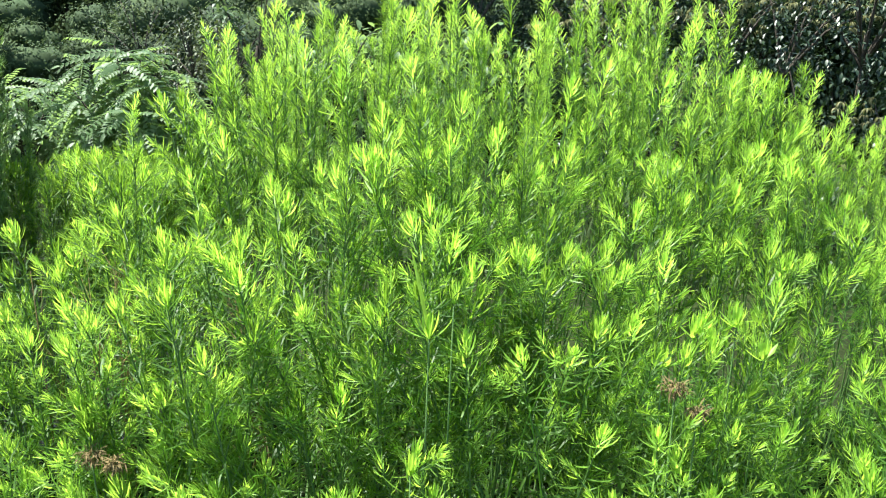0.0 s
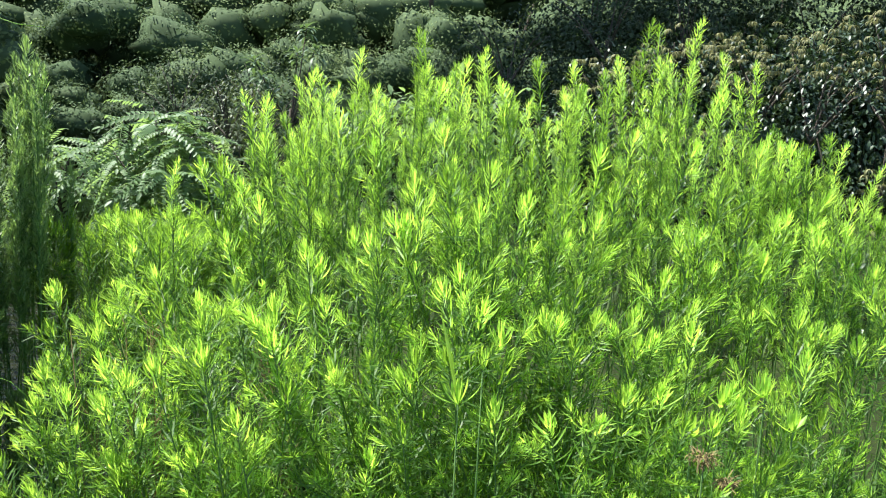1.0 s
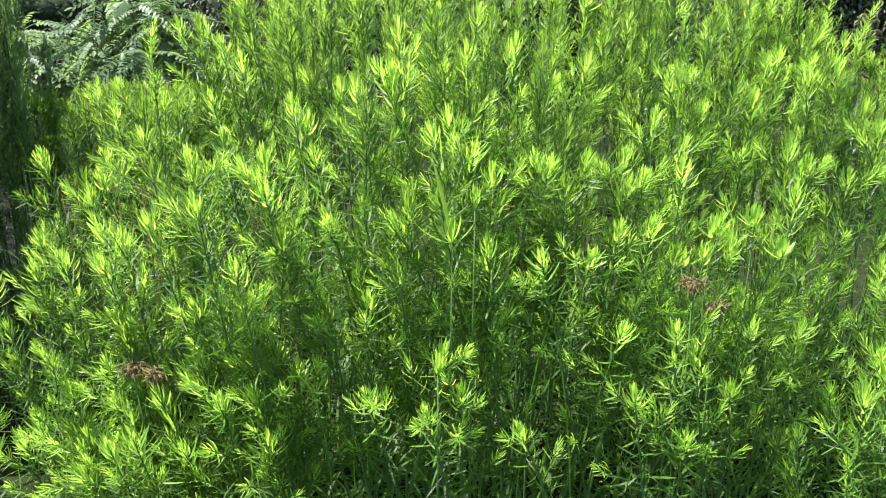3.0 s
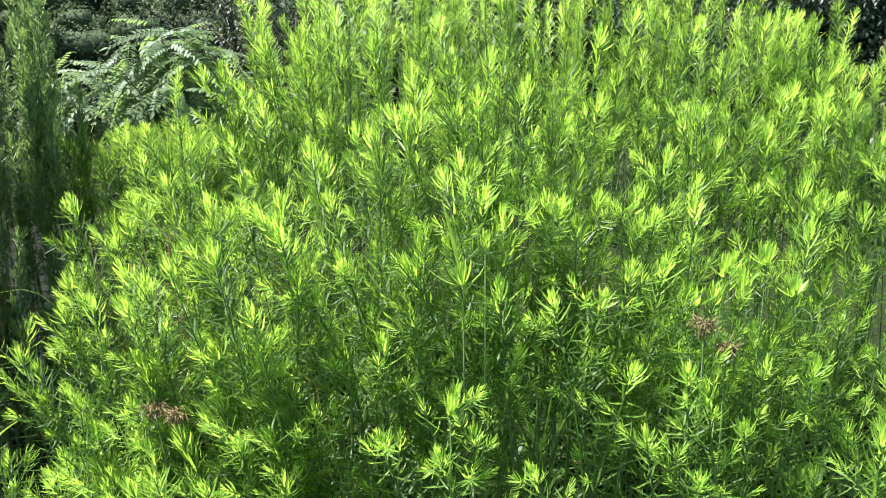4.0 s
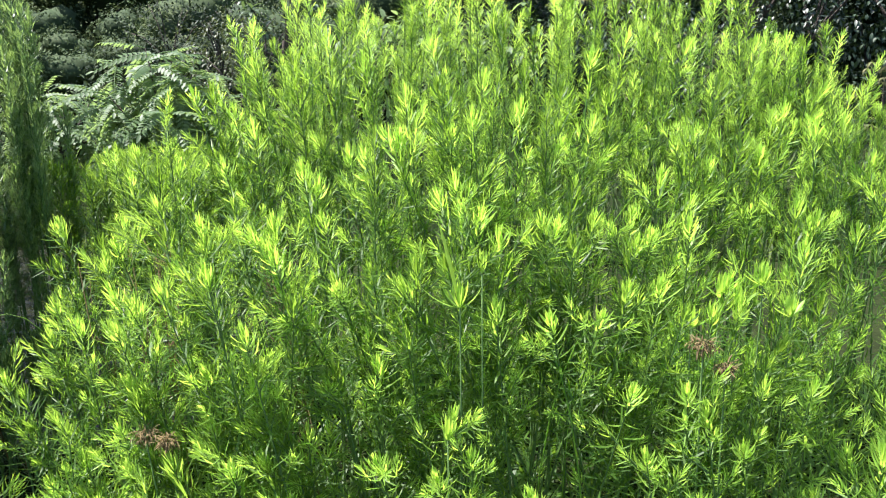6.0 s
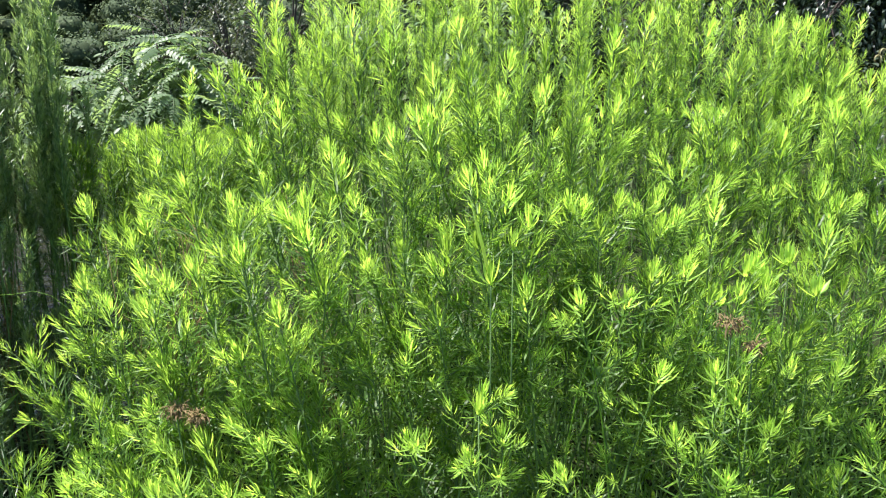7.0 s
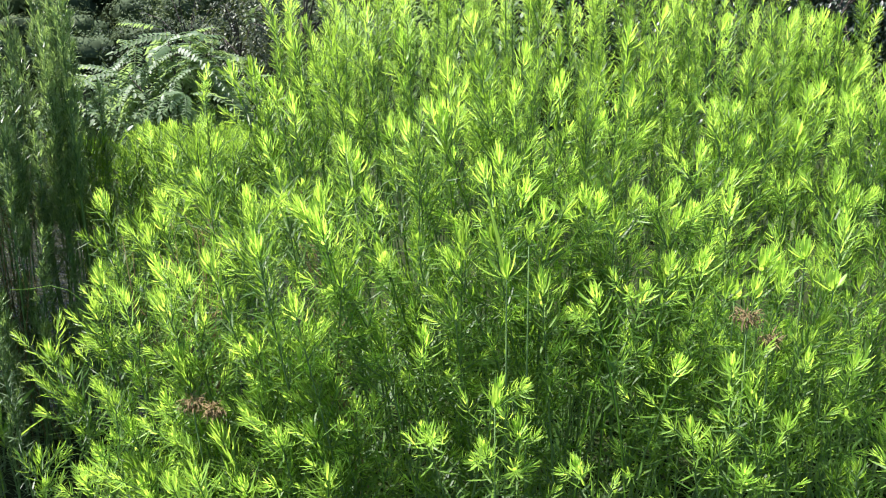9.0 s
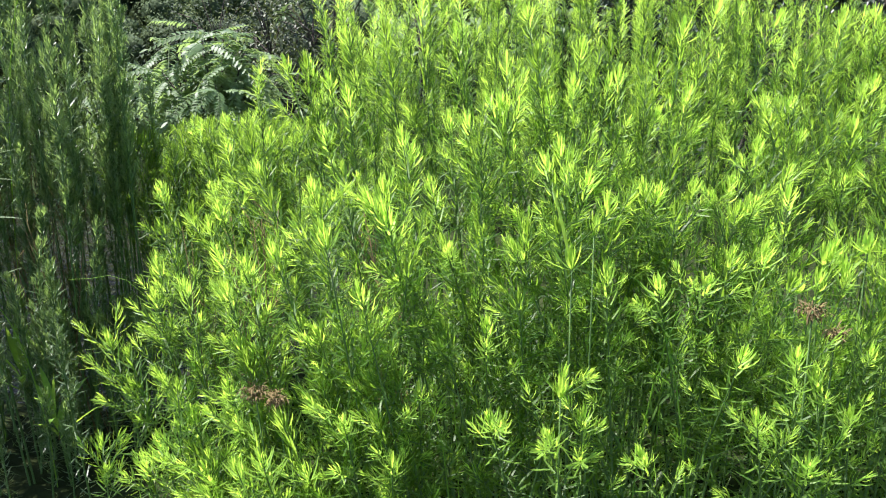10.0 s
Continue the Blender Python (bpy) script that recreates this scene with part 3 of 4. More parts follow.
for k in range(18):
    thicket_plant(rng.uniform(-2.95, -1.8), rng.uniform(2.3, 3.15), rng.uniform(0.6, 1.75), 0.07, "slender")
for k in range(36):
    low = k < 22
    thicket_plant(rng.uniform(-2.2, -1.6) if low else rng.uniform(-2.5, -1.75), rng.uniform(2.35, 2.95) if low else rng.uniform(2.0, 2.45), rng.uniform(0.3, 0.75), 0.13, "slender")
for k in range(30):
    y = rng.uniform(2.2, 3.1)
    thicket_plant(rng.uniform(-3.1, -1.85), y, rng.uniform(0.5, 1.0) if y < 2.5 else rng.uniform(0.8, 1.7), 0.09, "slender")
join(thicket, "shaded_thicket", "leafy goldenrod thicket by the water, coloured grey-green for tree shade", SHADE_LEAF)
# duller plants on the bank behind the bush
for k in range(64):
    x, y = rng.uniform(-2.05, -1.35), rng.uniform(2.75, 3.5)
    goldenrod((x, y, rng.uniform(1.05, 1.22) - 0.06 * (y - 2.75)), rng.uniform(0, 6.3), abs(rng.normal(0, 0.08)), "goldenrod plant on the pond bank behind the bush", "bush", 3)

# ---- sumac shrub across the pond ----


def frond(length, pairs, droop):
    s = Soup()
    pts = [np.array((length * u, 0, length * (0.35 * u - droop * u * u))) for u in np.linspace(0, 1, 8)]
    s.tube(pts, np.linspace(0.006, 0.002, 8), 4)
    for i in range(pairs):
        u = 0.2 + 0.8 * (i + 0.5) / pairs
        p = np.array((length * u, 0, length * (0.35 * u - droop * u * u)))
        size = 0.09 * (0.65 + 0.35 * math.sin(math.pi * min(1, u * 1.05)))
        for sgn in (-1, 1):
            s.leaf(p, np.array((0.45, sgn, -0.12 + rng.normal(0, 0.12))), UP, size, size * 0.42, 0.35, 0.2, 3)
    s.leaf(pts[-1], np.array((1, 0, -0.5)), UP, 0.1, 0.035, 0.3, 0.2, 3)
    return s.mesh("frond", SUMAC)


fronds = [frond(0.62, 13, 0.75), frond(0.55, 12, 0.45), frond(0.7, 15, 0.9), frond(0.5, 11, 0.2)]


def sumac_shrub(x, y, height, spread, many, label):
    ob = new("sumac_shrub")
    z0 = float(ground_at(x, y))
    ob.location = (x, y, z0)
    for k in range(12):
        az = k * 2.4 + rng.uniform(-0.3, 0.3)
        dome = math.sqrt((k + 0.5) / 12)
        reach, top = spread * 0.72 * dome, height * (1.0 - 0.45 * dome ** 2) * rng.uniform(0.9, 1.0)
        tip = np.array((math.cos(az) * reach, math.sin(az) * reach, top))
        s = Soup()
        s.tube([np.zeros(3), tip * np.array((0.35, 0.35, 0.55)), tip], [0.016, 0.012, 0.006], 6)
        part("stem", s, BARK, ob)
        for j in range(many // 12):
            u = 0.6 + 0.4 * (j + 1) / (many // 12)
            p = tip * np.array((u, u, u)) * (1 - 0.1 * (1 - u))
            fr = part("frond", fronds[int(rng.integers(0, 4))], None, ob)
            fr.matrix_basis = Matrix.Translation(p) @ Euler((rng.normal(0, 0.2), rng.normal(0.1 if u > 0.9 else 0.5, 0.3), rng.uniform(0, 6.3)), "XYZ").to_matrix().to_4x4() @ Matrix.Scale(rng.uniform(0.75, 1.05), 4)
    return tagged(ob, label, "shrub")


sumac_shrub(-3.87, 7.4, 1.58, 0.9, 264, "glossy green sumac shrub with drooping fern-like leaves across the pond")
sumac_shrub(-5.3, 7.9, 0.95, 0.8, 72, "low sumac shrub with feathery leaves on the far bank")

# ---- leafy shrubs ----


def crown_points(lobes, many):
    """Places and outward ways on the skins of a few lobes (x, y, z, radius, flatness)."""
    for x, y, z, r, flat in lobes:
        for k in range(int(many * r * r)):
            d = rng.normal(0, 1, 3)
            d /= np.linalg.norm(d)
            rr = r * (0.72 + 0.28 * math.sqrt(rng.uniform())) * (1 + 0.12 * math.sin(5 * d[0] + 7 * d[2] + x) + 0.10 * math.sin(9 * d[1] + 4 * d[0] + z))
            if d[2] < -0.55 and rng.uniform() < 0.6:
                continue
            yield np.array((x, y, z)) + d * rr * np.array((1, 1, flat)), d


wilted = []
for k in range(4):
    s = Soup()
    for j in range(11):
        s.leaf(np.zeros(3), unit(rng.uniform(0, 6.3), rng.uniform(0.6, 1.4)), UP, rng.uniform(0.05, 0.085), 0.013, 2.2, 0.3, 4)
    wilted.append(s.mesh("wilted_tuft", WILT))


def leafy_shrub(name, x, y, lobes, many, material, leaf_len, leaf_wide, label, category="shrub", droop=0.3, wilt=0, simple=False):
    ob = new(name)
    z0 = float(ground_at(x, y))
    ob.location = (x, y, z0)
    leaves = Soup()
    for lx, ly, lz, r, flat in lobes:
        wood = Soup()
        c = np.array((lx, ly, lz))
        wood.tube([np.array((lx * 0.1, ly * 0.1, -0.05)), c * np.array((0.5, 0.5, 0.5)), c], [0.022, 0.016, 0.008], 6)
        for k in range(6):
            d = unit(rng.uniform(0, 6.3), rng.uniform(0.2, 1.3))
            wood.tube([c - UP * r * 0.3, c + d * r * 0.5, c + d * r * 0.85], [0.014, 0.009, 0.004], 4)
        part("limb", wood, BARK, ob)
    for p, d in crown_points(lobes, many):
        w = d * 0.8 + rng.normal(0, 0.55, 3) - UP * droop
        if simple:
            leaves.needle(p, w / np.linalg.norm(w), UP + 0.5 * d, leaf_len * rng.uniform(0.7, 1.3), leaf_wide * rng.uniform(0.8, 1.2), 0.3, 2)
        else:
            leaves.leaf(p, w, UP + 0.3 * d, leaf_len * rng.uniform(0.7, 1.3), leaf_wide * rng.uniform(0.8, 1.2), rng.normal(0.4, 0.2), 0.2, 3)
    part("crown", leaves, material, ob)
    for p, d in (crown_points(lobes, wilt) if wilt else ()):
        if d[2] > 0.25:
            tuft = part("wilted_tuft", wilted[int(rng.integers(0, 4))], None, ob, "curled brownish wilted leaf tuft")
            tuft.matrix_basis = Matrix.Translation(p + UP * 0.05) @ Euler((0, 0, rng.uniform(0, 6.3))).to_matrix().to_4x4()
    return tagged(ob, label, category)


leafy_shrub("evergreen_shrub", 0.75, 7.3, [(0, 0, 1.6, 0.75, 0.85), (0.7, 0.2, 1.75, 0.7, 0.85), (-0.5, 0.2, 1.6, 0.55, 0.85), (0.2, -0.2, 0.8, 0.8, 0.9)], 2700, GLOSSY, 0.052, 0.021, "dark glossy evergreen shrub with brown wilted top leaves", wilt=320)
leafy_shrub("evergreen_shrub", 2.35, 7.0, [(0, 0, 1.85, 0.8, 0.85), (0.7, -0.3, 1.6, 0.75, 0.9), (-0.55, 0.1, 1.7, 0.65, 0.85), (0.2, -0.55, 0.7, 0.8, 0.9)], 2700, GLOSSY, 0.052, 0.021, "dark glossy evergreen shrub with brown wilted top leaves", wilt=280)
leafy_shrub("evergreen_shrub", 3.9, 6.6, [(0, 0, 1.2, 0.9, 0.95), (0.6, 0.5, 1.4, 0.8, 0.9), (-0.4, -0.5, 0.5, 0.7, 0.9)], 2700, GLOSSY, 0.052, 0.021, "dark glossy evergreen shrub with brown wilted top leaves", wilt=220)
# dark bushes and trees added to stand for the shade under the slope
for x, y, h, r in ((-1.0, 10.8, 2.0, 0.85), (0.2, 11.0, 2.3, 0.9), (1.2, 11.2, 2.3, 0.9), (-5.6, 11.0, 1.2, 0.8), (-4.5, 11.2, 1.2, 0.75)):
    leafy_shrub("evergreen_shrub", x, y, [(0, 0, h, r, 0.8), (0.5, 0.1, h * 0.6, r, 0.9), (-0.5, -0.1, h * 0.5, r, 0.9)], 2600, SHADE_DARK, 0.065, 0.03, "evergreen bush coloured near-black for the shade at the foot of the slope", simple=True)
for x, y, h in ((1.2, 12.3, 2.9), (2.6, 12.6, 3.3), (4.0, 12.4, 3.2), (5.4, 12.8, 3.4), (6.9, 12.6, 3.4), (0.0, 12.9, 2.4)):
    leafy_shrub("evergreen_tree", x, y, [(0, 0, h, 0.95, 1.0), (0.45, -0.2, h * 0.62, 1.0, 1.0), (-0.5, -0.1, h * 0.5, 1.0, 1.0), (0.1, -0.3, h * 0.25, 0.9, 0.9)], 2600, SHADE_DARK, 0.085, 0.045, "evergreen tree coloured near-black for the shade at the foot of the slope", "tree", simple=True)
leafy_shrub("grey_shrub", -3.95, 9.0, [(0, 0, 1.15, 0.55, 0.9), (0.5, 0, 1.25, 0.5, 0.9), (-0.3, 0.2, 0.9, 0.5, 0.9), (0.2, -0.1, 0.6, 0.6, 0.9)], 2600, GREYGREEN, 0.06, 0.022, "grey-green fine-leaved shrub behind the sumac")

def whorled_sapling(x, y, tips, label):
    """A sapling whose twigs end in whorls of long drooping leaves."""
    ob = new("long_leaved_tree")
    z0 = float(ground_at(x, y))
    ob.location = (x, y, z0)
    wood = Soup()
    wood.tube([(0, 0, -0.1), (0.03, 0, 0.8), (0.1, 0, 1.4)], [0.03, 0.024, 0.016], 7)
    for tip in tips:
        p = np.array(tip) - (x, y, z0)
        wood.tube([(0.1, 0, 1.2), (0.05 + 0.5 * p[0], 0.5 * p[1], 0.55 + 0.5 * p[2]), p], [0.014, 0.009, 0.005], 5)
        whorl = Soup()
        for k in range(17):
            whorl.leaf(p - UP * 0.006 * k, unit(2.4 * k + rng.normal(0, 0.2), 0.5 + 0.06 * k + rng.normal(0, 0.15)), UP, rng.uniform(0.13, 0.2), rng.uniform(0.034, 0.046), rng.uniform(0.9, 1.6), 0.25, 5)
        part("leaf_whorl", whorl, LAUREL, ob)
    part("trunk", wood, BARK, ob)
    return tagged(ob, label, "tree")


whorled_sapling(-3.2, 8.65, [(-3.5, 8.6, 2.15), (-3.38, 8.5, 1.98), (-2.93, 8.6, 2.5), (-2.80, 8.5, 2.28), (-3.06, 8.7, 2.25), (-3.62, 8.6, 1.75), (-3.25, 8.5, 1.8), (-2.7, 8.6, 1.95)], "sapling with long drooping glossy leaves in whorls")
leafy_shrub("broadleaf_shrub", -1.9, 7.6, [(0, 0, 1.25, 0.5, 0.8), (0.7, 0.1, 1.35, 0.5, 0.8), (1.3, 0.2, 1.25, 0.5, 0.8)], 900, SUMAC, 0.13, 0.05, "glossy broad-leaved shrub behind the goldenrod", droop=0.5)
leafy_shrub("pale_leaf_weed", -2.75, 4.7, [(0, 0, 0.55, 0.22, 0.6)], 500, SUMAC, 0.16, 0.06, "low weed with broad pale shiny leaves by the water", "weed", droop=0.1)
for x, y, r in ((-6.2, 7.8, 0.6), (-5.6, 8.8, 0.75), (-3.0, 7.4, 0.45), (-7.3, 8.4, 0.8), (-2.2, 8.3, 0.6), (-4.9, 9.4, 0.6)):
    leafy_shrub("low_shrub", x, y, [(0, 0, r * 0.5, r, 0.75), (r * 0.7, 0.1, r * 0.4, r * 0.7, 0.75)], 1500, WOODS, 0.07, 0.04, "low green shrub on the far pond bank", simple=True)

# ---- unseen tree added to overhang and shade the clump ----
tree = new("overhanging_tree")
tx, ty = -6.5, 3.7
tree.location = (tx, ty, float(ground_at(tx, ty)))
trunk = Soup()
trunk.tube([(0, 0, -0.3), (0.15, 0, 1.2), (0.5, 0.1, 2.6), (1.1, 0.2, 3.7), (1.6, 0.3, 4.6)], [0.17, 0.14, 0.12, 0.09, 0.05], 10)
lobes = [(2.4, -0.9, 4.3, 0.75, 0.7), (2.3, -0.2, 4.5, 0.6, 0.7), (1.7, -0.6, 4.5, 0.8, 0.8), (1.2, 0.3, 4.9, 0.9, 0.8), (2.0, 0.5, 4.8, 0.8, 0.7), (0.4, 0.0, 4.4, 0.9, 0.8), (0.6, -1.0, 4.2, 0.8, 0.8), (-0.6, 0.6, 4.2, 0.9, 0.8), (1.6, -1.5, 4.1, 0.65, 0.8), (2.45, -1.4, 3.9, 0.6, 0.6), (2.0, 0.9, 4.2, 0.8, 0.7), (1.2, 1.2, 4.2, 0.9, 0.7), (0.8, -1.9, 4.0, 0.9, 0.7)]
leaves = Soup()
for lx, ly, lz, r, flat in lobes:
    trunk.tube([(0.9, 0.15, 3.3), (0.5 * (lx + 0.9), 0.5 * ly, 0.5 * lz + 1.75), (lx, ly, lz)], [0.06, 0.04, 0.015], 6)
for p, d in crown_points(lobes, 600):
    leaves.leaf(p, d * 0.7 + rng.normal(0, 0.6, 3) - UP * 0.3, UP + 0.3 * d, rng.uniform(0.10, 0.15), rng.uniform(0.055, 0.08), 0.4, 0.2, 3)
part("trunk", trunk, BARK, tree)
part("crown", leaves, WOODS, tree)
tagged(tree, "unseen leafy tree added to shade the pond edge", "tree")

# ---- tall tree added to shade the foot of the slope, crown out of view ----


def tall_tree(x, y, foot, crown_z, r, lean):
    ob = new("tall_tree")
    z0 = float(ground_at(x, y))
    ob.location = (x, y, z0)
    wood, leaves = Soup(), Soup()
    wood.tube([(0, 0, -0.3), (0.05, -0.35 * lean, foot), (0.1, -lean, crown_z), (0.0, -lean, crown_z + r)], [0.05, 0.04, 0.03, 0.015], 9)
    lobes = []
    for k in range(9):
        az = 2.4 * k
        lx, ly, lz = math.cos(az) * r * 0.65, math.sin(az) * r * 0.65 - lean, crown_z + r * rng.uniform(-0.3, 0.8)
        wood.tube([(0.08, -0.8 * lean, crown_z - 0.6 * r), (lx * 0.5, 0.5 * (ly - 0.8 * lean), 0.5 * (crown_z + lz) - 0.2 * r), (lx, ly, lz)], [0.06, 0.04, 0.015], 6)
        lobes.append((lx, ly, lz, r * rng.uniform(0.42, 0.6), 0.75))
    for p, d in crown_points(lobes, 700):
        leaves.needle(p, unit(rng.uniform(0, 6.3), rng.uniform(1.0, 2.2)), UP, rng.uniform(0.16, 0.24), rng.uniform(0.10, 0.14), 0.3, 2)
    part("trunk", wood, BARK, ob)
    part("crown", leaves, WOODS, ob)
    return tagged(ob, "tall leafy tree added to shade the foot of the slope", "tree", "tall trees on the slope")


tall_tree(-3.0, 16.6, 3.4, 6.4, 2.0, 4.6)

# ---- wooded slope ----
def far_crown(soup, core, x, y, z, r, many, leaf):
    """A crown of leafy clumps: each an uneven mass of foliage, toned for inner shade, under a coat of small leaves."""
    clumps = rng.normal(0, 1, (11, 3))
    clumps /= np.linalg.norm(clumps, axis=1, keepdims=True)
    clumps[:, 2] = np.abs(clumps[:, 2]) * 1.25 - 0.4
    for c in clumps:
        q = r * rng.uniform(0.28, 0.52)
        mid = np.array((x, y, z)) + c * r * 0.75
        flat = np.array((rng.uniform(0.9, 1.3), 1.0, rng.uniform(0.65, 1.0)))
        waves = rng.uniform(2, 6, (3, 3))
        swell = lambda d: 1 + 0.13 * (np.sin(d @ waves[0]) + np.sin(d @ waves[1] + 1) + np.sin(2 * d @ waves[2] + 2))
        k = len(core.v)
        for i in range(7):
            for j in range(10):
                d = unit(2 * math.pi * j / 10, 0.1 + 0.42 * i)
                core.v.append(mid + d * q * 0.74 * swell(d) * flat)
        core.f += [(k + 10 * i + j, k + 10 * (i + 1) + j, k + 10 * (i + 1) + (j + 1) % 10, k + 10 * i + (j + 1) % 10) for i in range(6) for j in range(10)]
        core.f.append(tuple(range(k, k + 10)))
        d = rng.normal(0, 1, (int(many * 2.0), 3))
        d /= np.linalg.norm(d, axis=1, keepdims=True)
        d = d[(d[:, 2] > -0.6) & (d[:, 1] < 0.45)]
        p = mid + d * q * (swell(d) * rng.uniform(0.74, 1.08, len(d)))[:, None] * flat
        along = np.cross(d, rng.normal(0, 1, d.shape)) + d * rng.normal(0.25, 0.35, (len(d), 1))
        soup.chips(p, along, leaf * 0.72 * rng.uniform(0.7, 1.4, len(d)), leaf * 0.44, d)


woods, wood_stems, wood_core = Soup(), Soup(), Soup()
for y0, y1, many, size, leaves_each in ((11.2, 12.6, 18, 0.95, 380), (13.2, 15, 17, 1.3, 440), (15.8, 17.5, 15, 1.7, 260), (18.4, 20.5, 12, 2.1, 55), (22, 25, 11, 2.7, 50)):
    for k in range(many):
        y = rng.uniform(y0, y1)
        x = (-1.05 + 1.75 * (k + rng.uniform(0.1, 0.9)) / many) * y
        r = size * rng.uniform(0.7, 1.2)
        z = float(ground_at(x, y))
        near = y0 < 15
        crown, stem, core = (Soup(), Soup(), Soup()) if near else (woods, wood_stems, wood_core)
        stem.tube([(x, y, z - 0.2), (x, y, z + 0.2 * r), (x + 0.1 * r, y, z + 0.6 * r)], [0.07, 0.06, 0.03], 6)
        far_crown(crown, core, x, y, z + 0.55 * r, r, leaves_each, 0.012 + 0.0044 * y)
        if near:
            tree = new("hillside_tree")
            part("trunk", stem, BARK, tree)
            part("crown", crown, WOODS, tree)
            part("inner_foliage", core, SHADE_CORE, tree)
            tagged(tree, "bushy olive green tree on the slope behind the pond", "tree", "trees on the slope")
for k in range(8):
    # taller trees added on the left bank, mostly unseen, to darken the water's reflection
    x, y, r = -8.6 - 0.95 * k, 9.6 + rng.uniform(0, 1.2), rng.uniform(0.75, 1.1)
    z = float(ground_at(x, y))
    wood_stems.tube([(x, y, z - 0.2), (x, y, z + 2)], [0.07, 0.04], 6)
    for up, q in ((0.7, 1.0), (1.9, 1.0), (3.1, 1.0), (4.3, 0.85)):
        far_crown(woods, wood_core, x + rng.uniform(-0.3, 0.3), y, z + up, r * q, 130, 0.11)
far = new("woodland")
part("foliage", woods, WOODS, far)
part("inner_foliage", wood_core, SHADE_CORE, far)
part("trunk", wood_stems, BARK, far)
tagged(far, "dense green woodland on the slope behind", "woods", kind="stuff")

# ---- small things in and by the bush ----


def withered_head(x, y, z, size, label):
    ob = new("withered_flower_head")
    z0 = float(ground_at(x, y))
    ob.location = (x, y, z0)
    s = Soup()
    s.tube([(0, 0.05, 0), (0.01, 0.03, (z - z0) * 0.6), (0, 0, z - z0)], [0.004, 0.003, 0.002], 5)
    part("stem", s, STEM, ob)
    s = Soup()
    for k in range(170):
        d = rng.normal(0, 1, 3) + 0.6 * unit(2.1 * int(rng.integers(0, 3)), 1.2)
        d /= np.linalg.norm(d)
        p = np.array((0, 0, z - z0)) + d * size * np.array((1.15, 0.8, 0.7)) * rng.uniform(0.2, 1.15)
        s.leaf(p, d + rng.normal(0, 0.7, 3), UP, rng.uniform(0.010, 0.026), 0.0032, rng.normal(1.4, 0.9), 0.4, 4)
    part("floret_head", s, DRY, ob, "curled brown dry florets")
    return tagged(ob, label, "dead flower")


withered_head(0.328, 1.745, 0.945, 0.024, "withered brown flower head among green goldenrod")
withered_head(0.376, 1.735, 0.90, 0.018, "small withered brown flower head")
withered_head(-0.955, 1.64, 0.695, 0.026, "withered reddish-brown flower head low in the bush")
withered_head(-0.895, 1.63, 0.685, 0.020, "small withered brown flower head")


def arching_blade(x, y, top, reach, az, width, material, label):
    """A thin blade that rises from the ground and arches over."""
    z0 = float(ground_at(x, y))
    s = Soup()
    way = np.array((math.cos(az), math.sin(az), 0))
    pts = [np.array((x, y, z0)) + way * (reach * u ** 2.2) + UP * (top - z0) * math.sin(min(1.75, 1.9 * u)) for u in np.linspace(0, 1, 12)]
    s.tube(pts, np.linspace(width, width * 0.3, 12), 4)
    return tagged(part("grass_blade", s, material), label, "grass", "long grass blades")


for x, y, top, reach, az, w, ma in ((0.02, 2.02, 1.24, 0.34, 0.25, 0.0022, GRASS), (-0.05, 1.72, 0.99, 0.3, 0.4, 0.0025, GRASS), (0.1, 1.7, 1.0, 0.35, 2.6, 0.0025, GRASS), (-0.5, 1.95, 1.12, 0.3, 2.9, 0.002, GRASS), (-1.35, 2.05, 0.85, 0.35, 3.3, 0.002, GRASS), (-2.3, 2.5, 1.9, 0.5, 0.3, 0.003, GRASS), (-2.45, 2.5, 1.7, 0.5, 5.6, 0.003, GRASS), (-2.3, 2.3, 1.0, 0.5, 3.4, 0.003, GRASS), (-0.45, 1.6, 0.8, 0.25, 4.4, 0.0025, GRASS), (-2.0, 2.2, 0.8, 0.4, 3.6, 0.003, GRASS)):
    arching_blade(x, y, top, reach, az, w, ma, "thin pale arching grass blade in the bush")


def dry_stalks(x, y, height, many, label):
    ob = new("dry_stalks")
    z0 = float(ground_at(x, y))
    ob.location = (x, y, z0)
    for k in range(many):
        s = Soup()
        az, lean = rng.uniform(0, 6.3), rng.uniform(0.05, 0.3)
        tip = unit(az, lean) * height * rng.uniform(0.8, 1.05)
        foot = np.array((rng.normal(0, 0.05), rng.normal(0, 0.05), 0))
        s.tube([foot, foot * 0.5 + tip * 0.5, tip], [0.003, 0.0025, 0.001], 4)
        for j in range(14):
            u = rng.uniform(0.45, 1)
            s.tube([tip * u, tip * u + unit(rng.uniform(0, 6.3), rng.uniform(0.3, 0.9)) * rng.uniform(0.05, 0.12)], [0.0013, 0.0006], 3)
        part("stalk", s, DRY, ob)
    return tagged(ob, label, "dead plant")


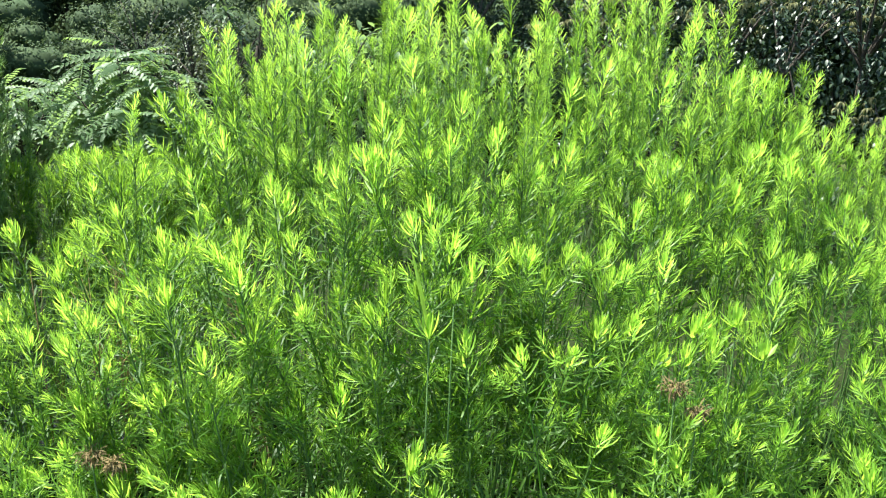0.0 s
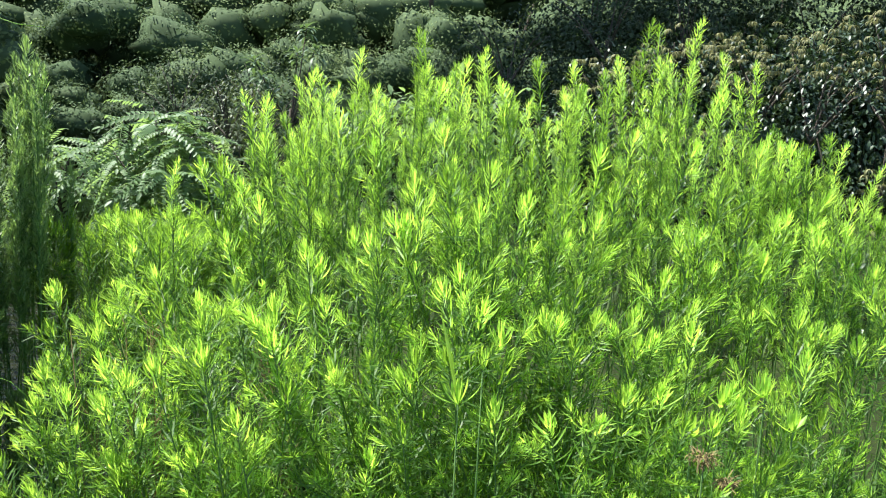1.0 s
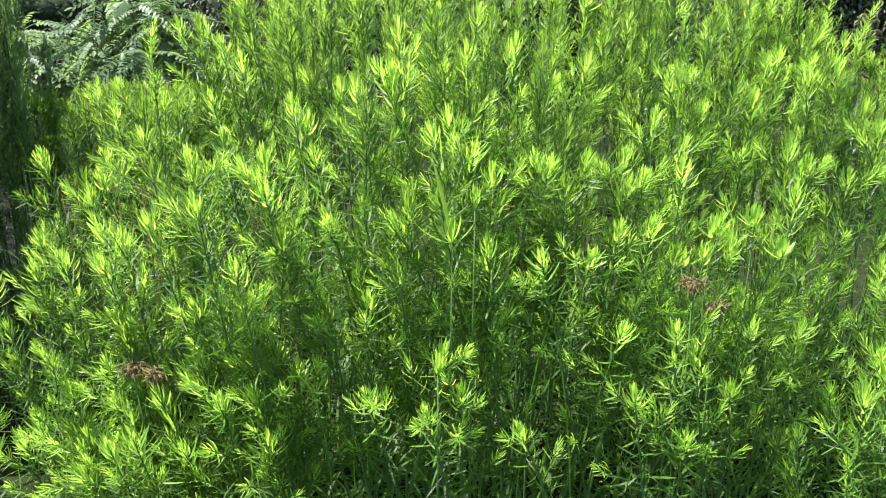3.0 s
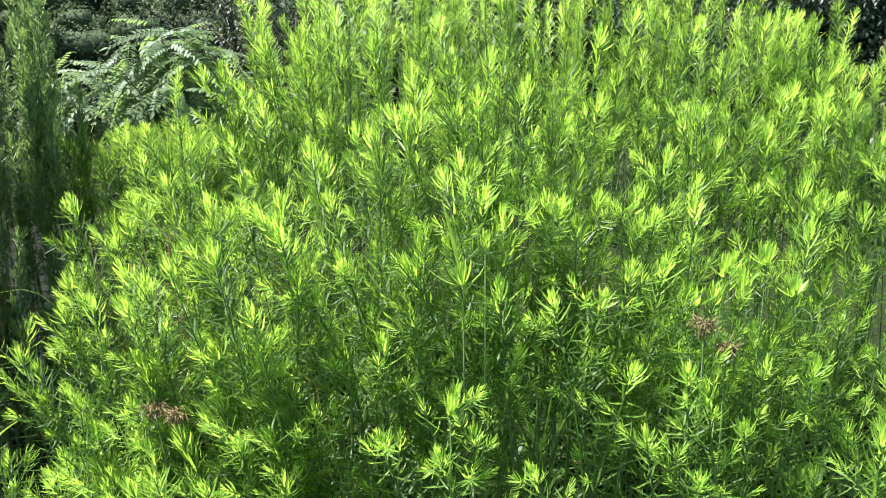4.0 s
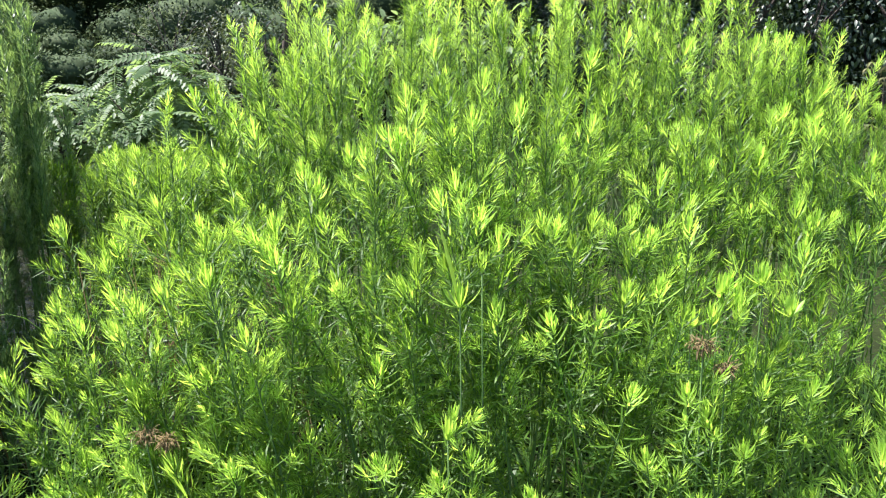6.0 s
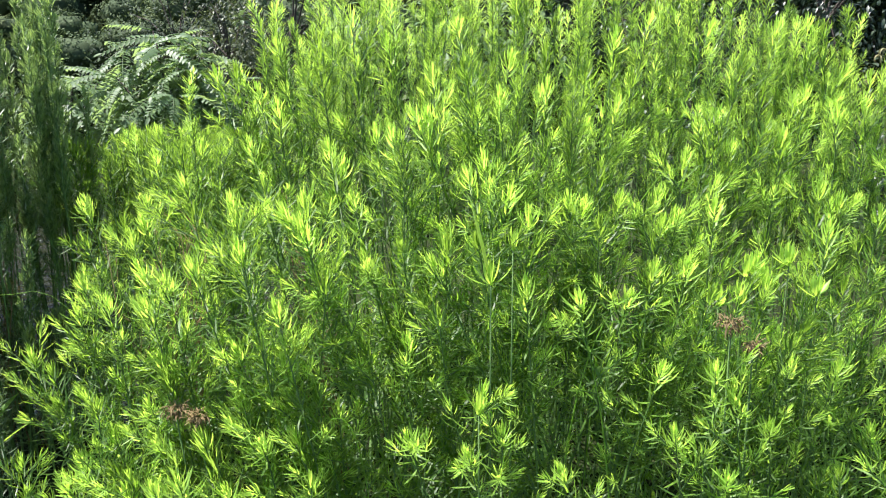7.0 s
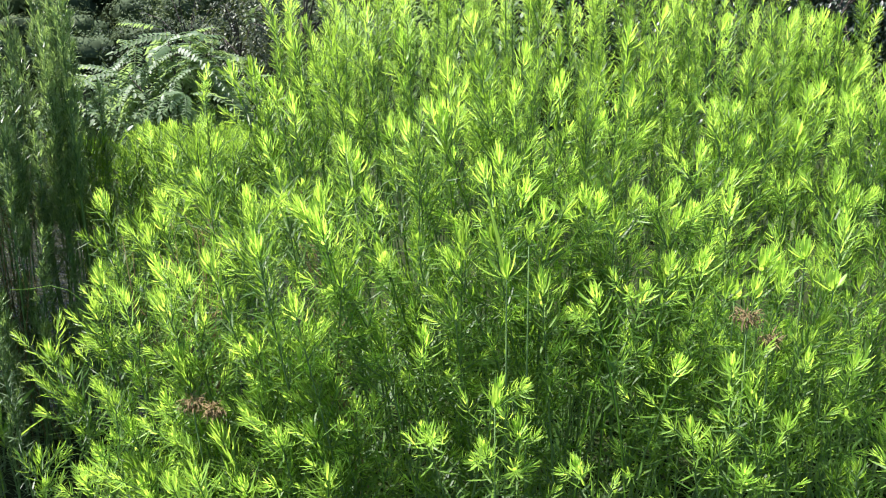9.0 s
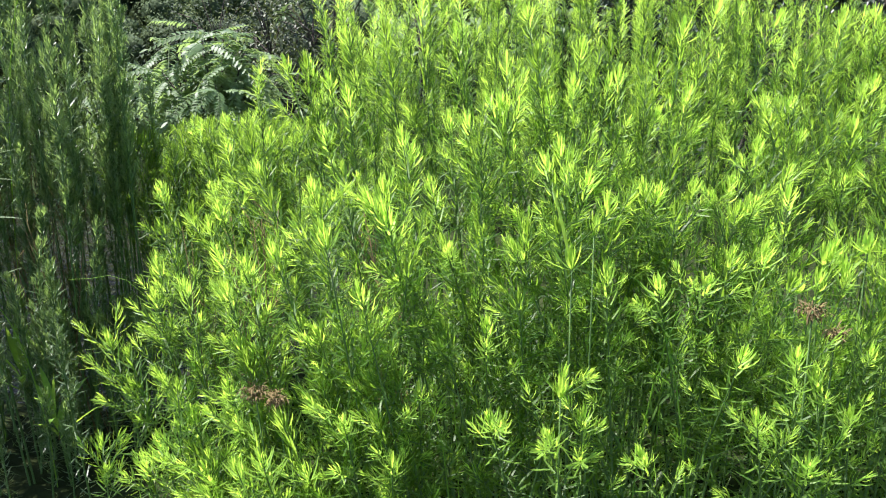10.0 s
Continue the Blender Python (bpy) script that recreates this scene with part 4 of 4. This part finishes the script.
def reed(x, y, height, many, label):
    """A reed with long flat leaves that leave the stem on two sides and droop."""
    ob = new("reed")
    z0 = float(ground_at(x, y))
    ob.location = (x, y, z0)
    st = Soup()
    st.tube([(0, 0, -0.02), (0.02, 0, height * 0.5), (0.03, 0.01, height)], [0.004, 0.0035, 0.002], 6)
    part("stem", st, STEM, ob)
    for k in range(many):
        lf = Soup()
        az = (0.1 if k % 2 else 3.2) + rng.normal(0, 0.5)
        lf.leaf(np.array((0.02, 0, height * (0.35 + 0.62 * k / many))), unit(az, rng.uniform(0.8, 1.3)), UP, rng.uniform(0.17, 0.28), rng.uniform(0.012, 0.018), rng.uniform(0.3, 0.9), 0.3, 7)
        part("leaf", lf, REED, ob)
    return tagged(ob, label, "reed", "reeds by the water")


for x, y, h in ((-2.12, 2.0, 1.6), (-2.25, 2.1, 1.4), (-2.3, 2.3, 1.75)):
    reed(x, y, h, 12, "reed with long pale green leaves at the water's edge")
dry_stalks(-1.12, 2.02, 1.05, 9, "thin brown dead stalks standing in the goldenrod")
dry_stalks(-2.1, 2.55, 1.0, 8, "thin dark dead stalks standing at the water's edge")
dry_stalks(-2.4, 2.75, 1.2, 8, "thin dark dead stalks standing at the water's edge")
dry_stalks(-2.25, 2.6, 0.9, 7, "thin dark dead stalks standing at the water's edge")
dry_stalks(-0.62, 2.1, 1.1, 5, "thin brown dead stalks standing in the goldenrod")

# ---- grass on the far bank ----
s = Soup()
gx = rng.uniform(-14, 8, 30000)
gy = np.concatenate([rng.uniform(6.1, 7.4, 13000), rng.uniform(7.2, 19, 17000)])
high = rng.uniform(0.12, 0.42, 30000)
s.chips(np.stack([gx, gy, ground_at(gx, gy) - 0.02], 1), rng.normal(0, 0.35, (30000, 3)) + (0, 0, 1), high, high * 0.12)
tagged(part("bank_grass", s, WOODS), "rough green grass on the far pond bank", "grass", kind="stuff")

# ---- broad-leaved weed in the middle of the bush ----


def broad_leaf_weed(x, y, z, many, size, wide, label, material):
    ob = new("broad_leaf_weed")
    z0 = float(ground_at(x, y))
    ob.location = (x, y, z0)
    h = z - z0
    st = Soup()
    st.tube([(0, 0.03, 0), (0, 0.01, h * 0.6), (0, 0, h)], [0.003, 0.0025, 0.0015], 6)
    part("stem", st, STEM, ob)
    for k in range(many):
        lf = Soup()
        az, u = k * 2.4 + rng.normal(0, 0.3), k / many
        lf.leaf(np.array((0, 0, h - 0.005 - 0.12 * u)), unit(az, 0.15 + 0.65 * u + rng.normal(0, 0.12)), UP, size * rng.uniform(0.7, 1.1), wide * rng.uniform(0.8, 1.15), rng.normal(0.25, 0.45), 0.35, 6)
        part("leaf", lf, material, ob)
    return tagged(ob, label, "weed")


def claw_weed(x, y, z, many, size, wide, label, long_leaves=()):
    """A weed that ends in a bowl of broad leaves curved inwards; long_leaves: (azimuth, tilt, length, width, bend) of single leaves under it."""
    ob = new("broad_leaf_weed")
    z0 = float(ground_at(x, y))
    ob.location = (x, y, z0)
    h = z - z0 - size
    st = Soup()
    st.tube([(0, 0.03, 0), (0, 0.01, h * 0.6), (0, 0, h)], [0.003, 0.0025, 0.0015], 6)
    part("stem", st, STEM, ob)
    ways = [(k * 2.4 + rng.normal(0, 0.2), 0.25 + 0.75 * k / many, size * rng.uniform(0.85, 1.2), wide * rng.uniform(0.85, 1.15), -0.3 - 0.7 * k / many) for k in range(many)]
    for az, tilt, length, width, bend in ways + list(long_leaves):
        lf = Soup()
        lf.leaf(np.array((0, 0, h)), unit(az, tilt), UP, length, width, bend, 0.35, 6)
        part("leaf", lf, CLAW, ob)
    return tagged(ob, label, "weed")


claw_weed(-0.195, 1.655, 1.10, 8, 0.062, 0.0085, "weed with long light green strap leaves in the bush", ((2.6, 0.28, 0.20, 0.012, 0.05), (3.3, 1.5, 0.10, 0.008, -0.8), (0.2, 1.3, 0.07, 0.008, -0.9), (3.0, 1.2, 0.07, 0.008, -0.9)))
claw_weed(-0.15, 1.68, 1.16, 7, 0.05, 0.007, "weed with light green claw-like leaves in the bush")
for place in ((0.388, 1.94, 1.055), (0.49, 1.97, 1.08), (0.317, 1.86, 1.005), (0.555, 1.95, 1.01), (0.43, 1.93, 1.035)):
    claw_weed(*place, 8, 0.058, 0.0085, "weed with broad pale green leaves curved into a claw", ((rng.uniform(0, 6.3), 1.1, 0.06, 0.013, -0.4), (rng.uniform(0, 6.3), 1.3, 0.06, 0.011, -0.5)))
claw_weed(-0.205, 1.535, 0.835, 9, 0.05, 0.0075, "weed with bright yellow-green claw-like tip low before the bush")
broad_leaf_weed(-1.95, 2.18, 0.30, 9, 0.20, 0.028, "weed with broad pale green leaves in the shade by the water", GRASS)
broad_leaf_weed(-2.15, 2.28, 0.42, 8, 0.18, 0.024, "weed with broad pale green leaves in the shade by the water", GRASS)
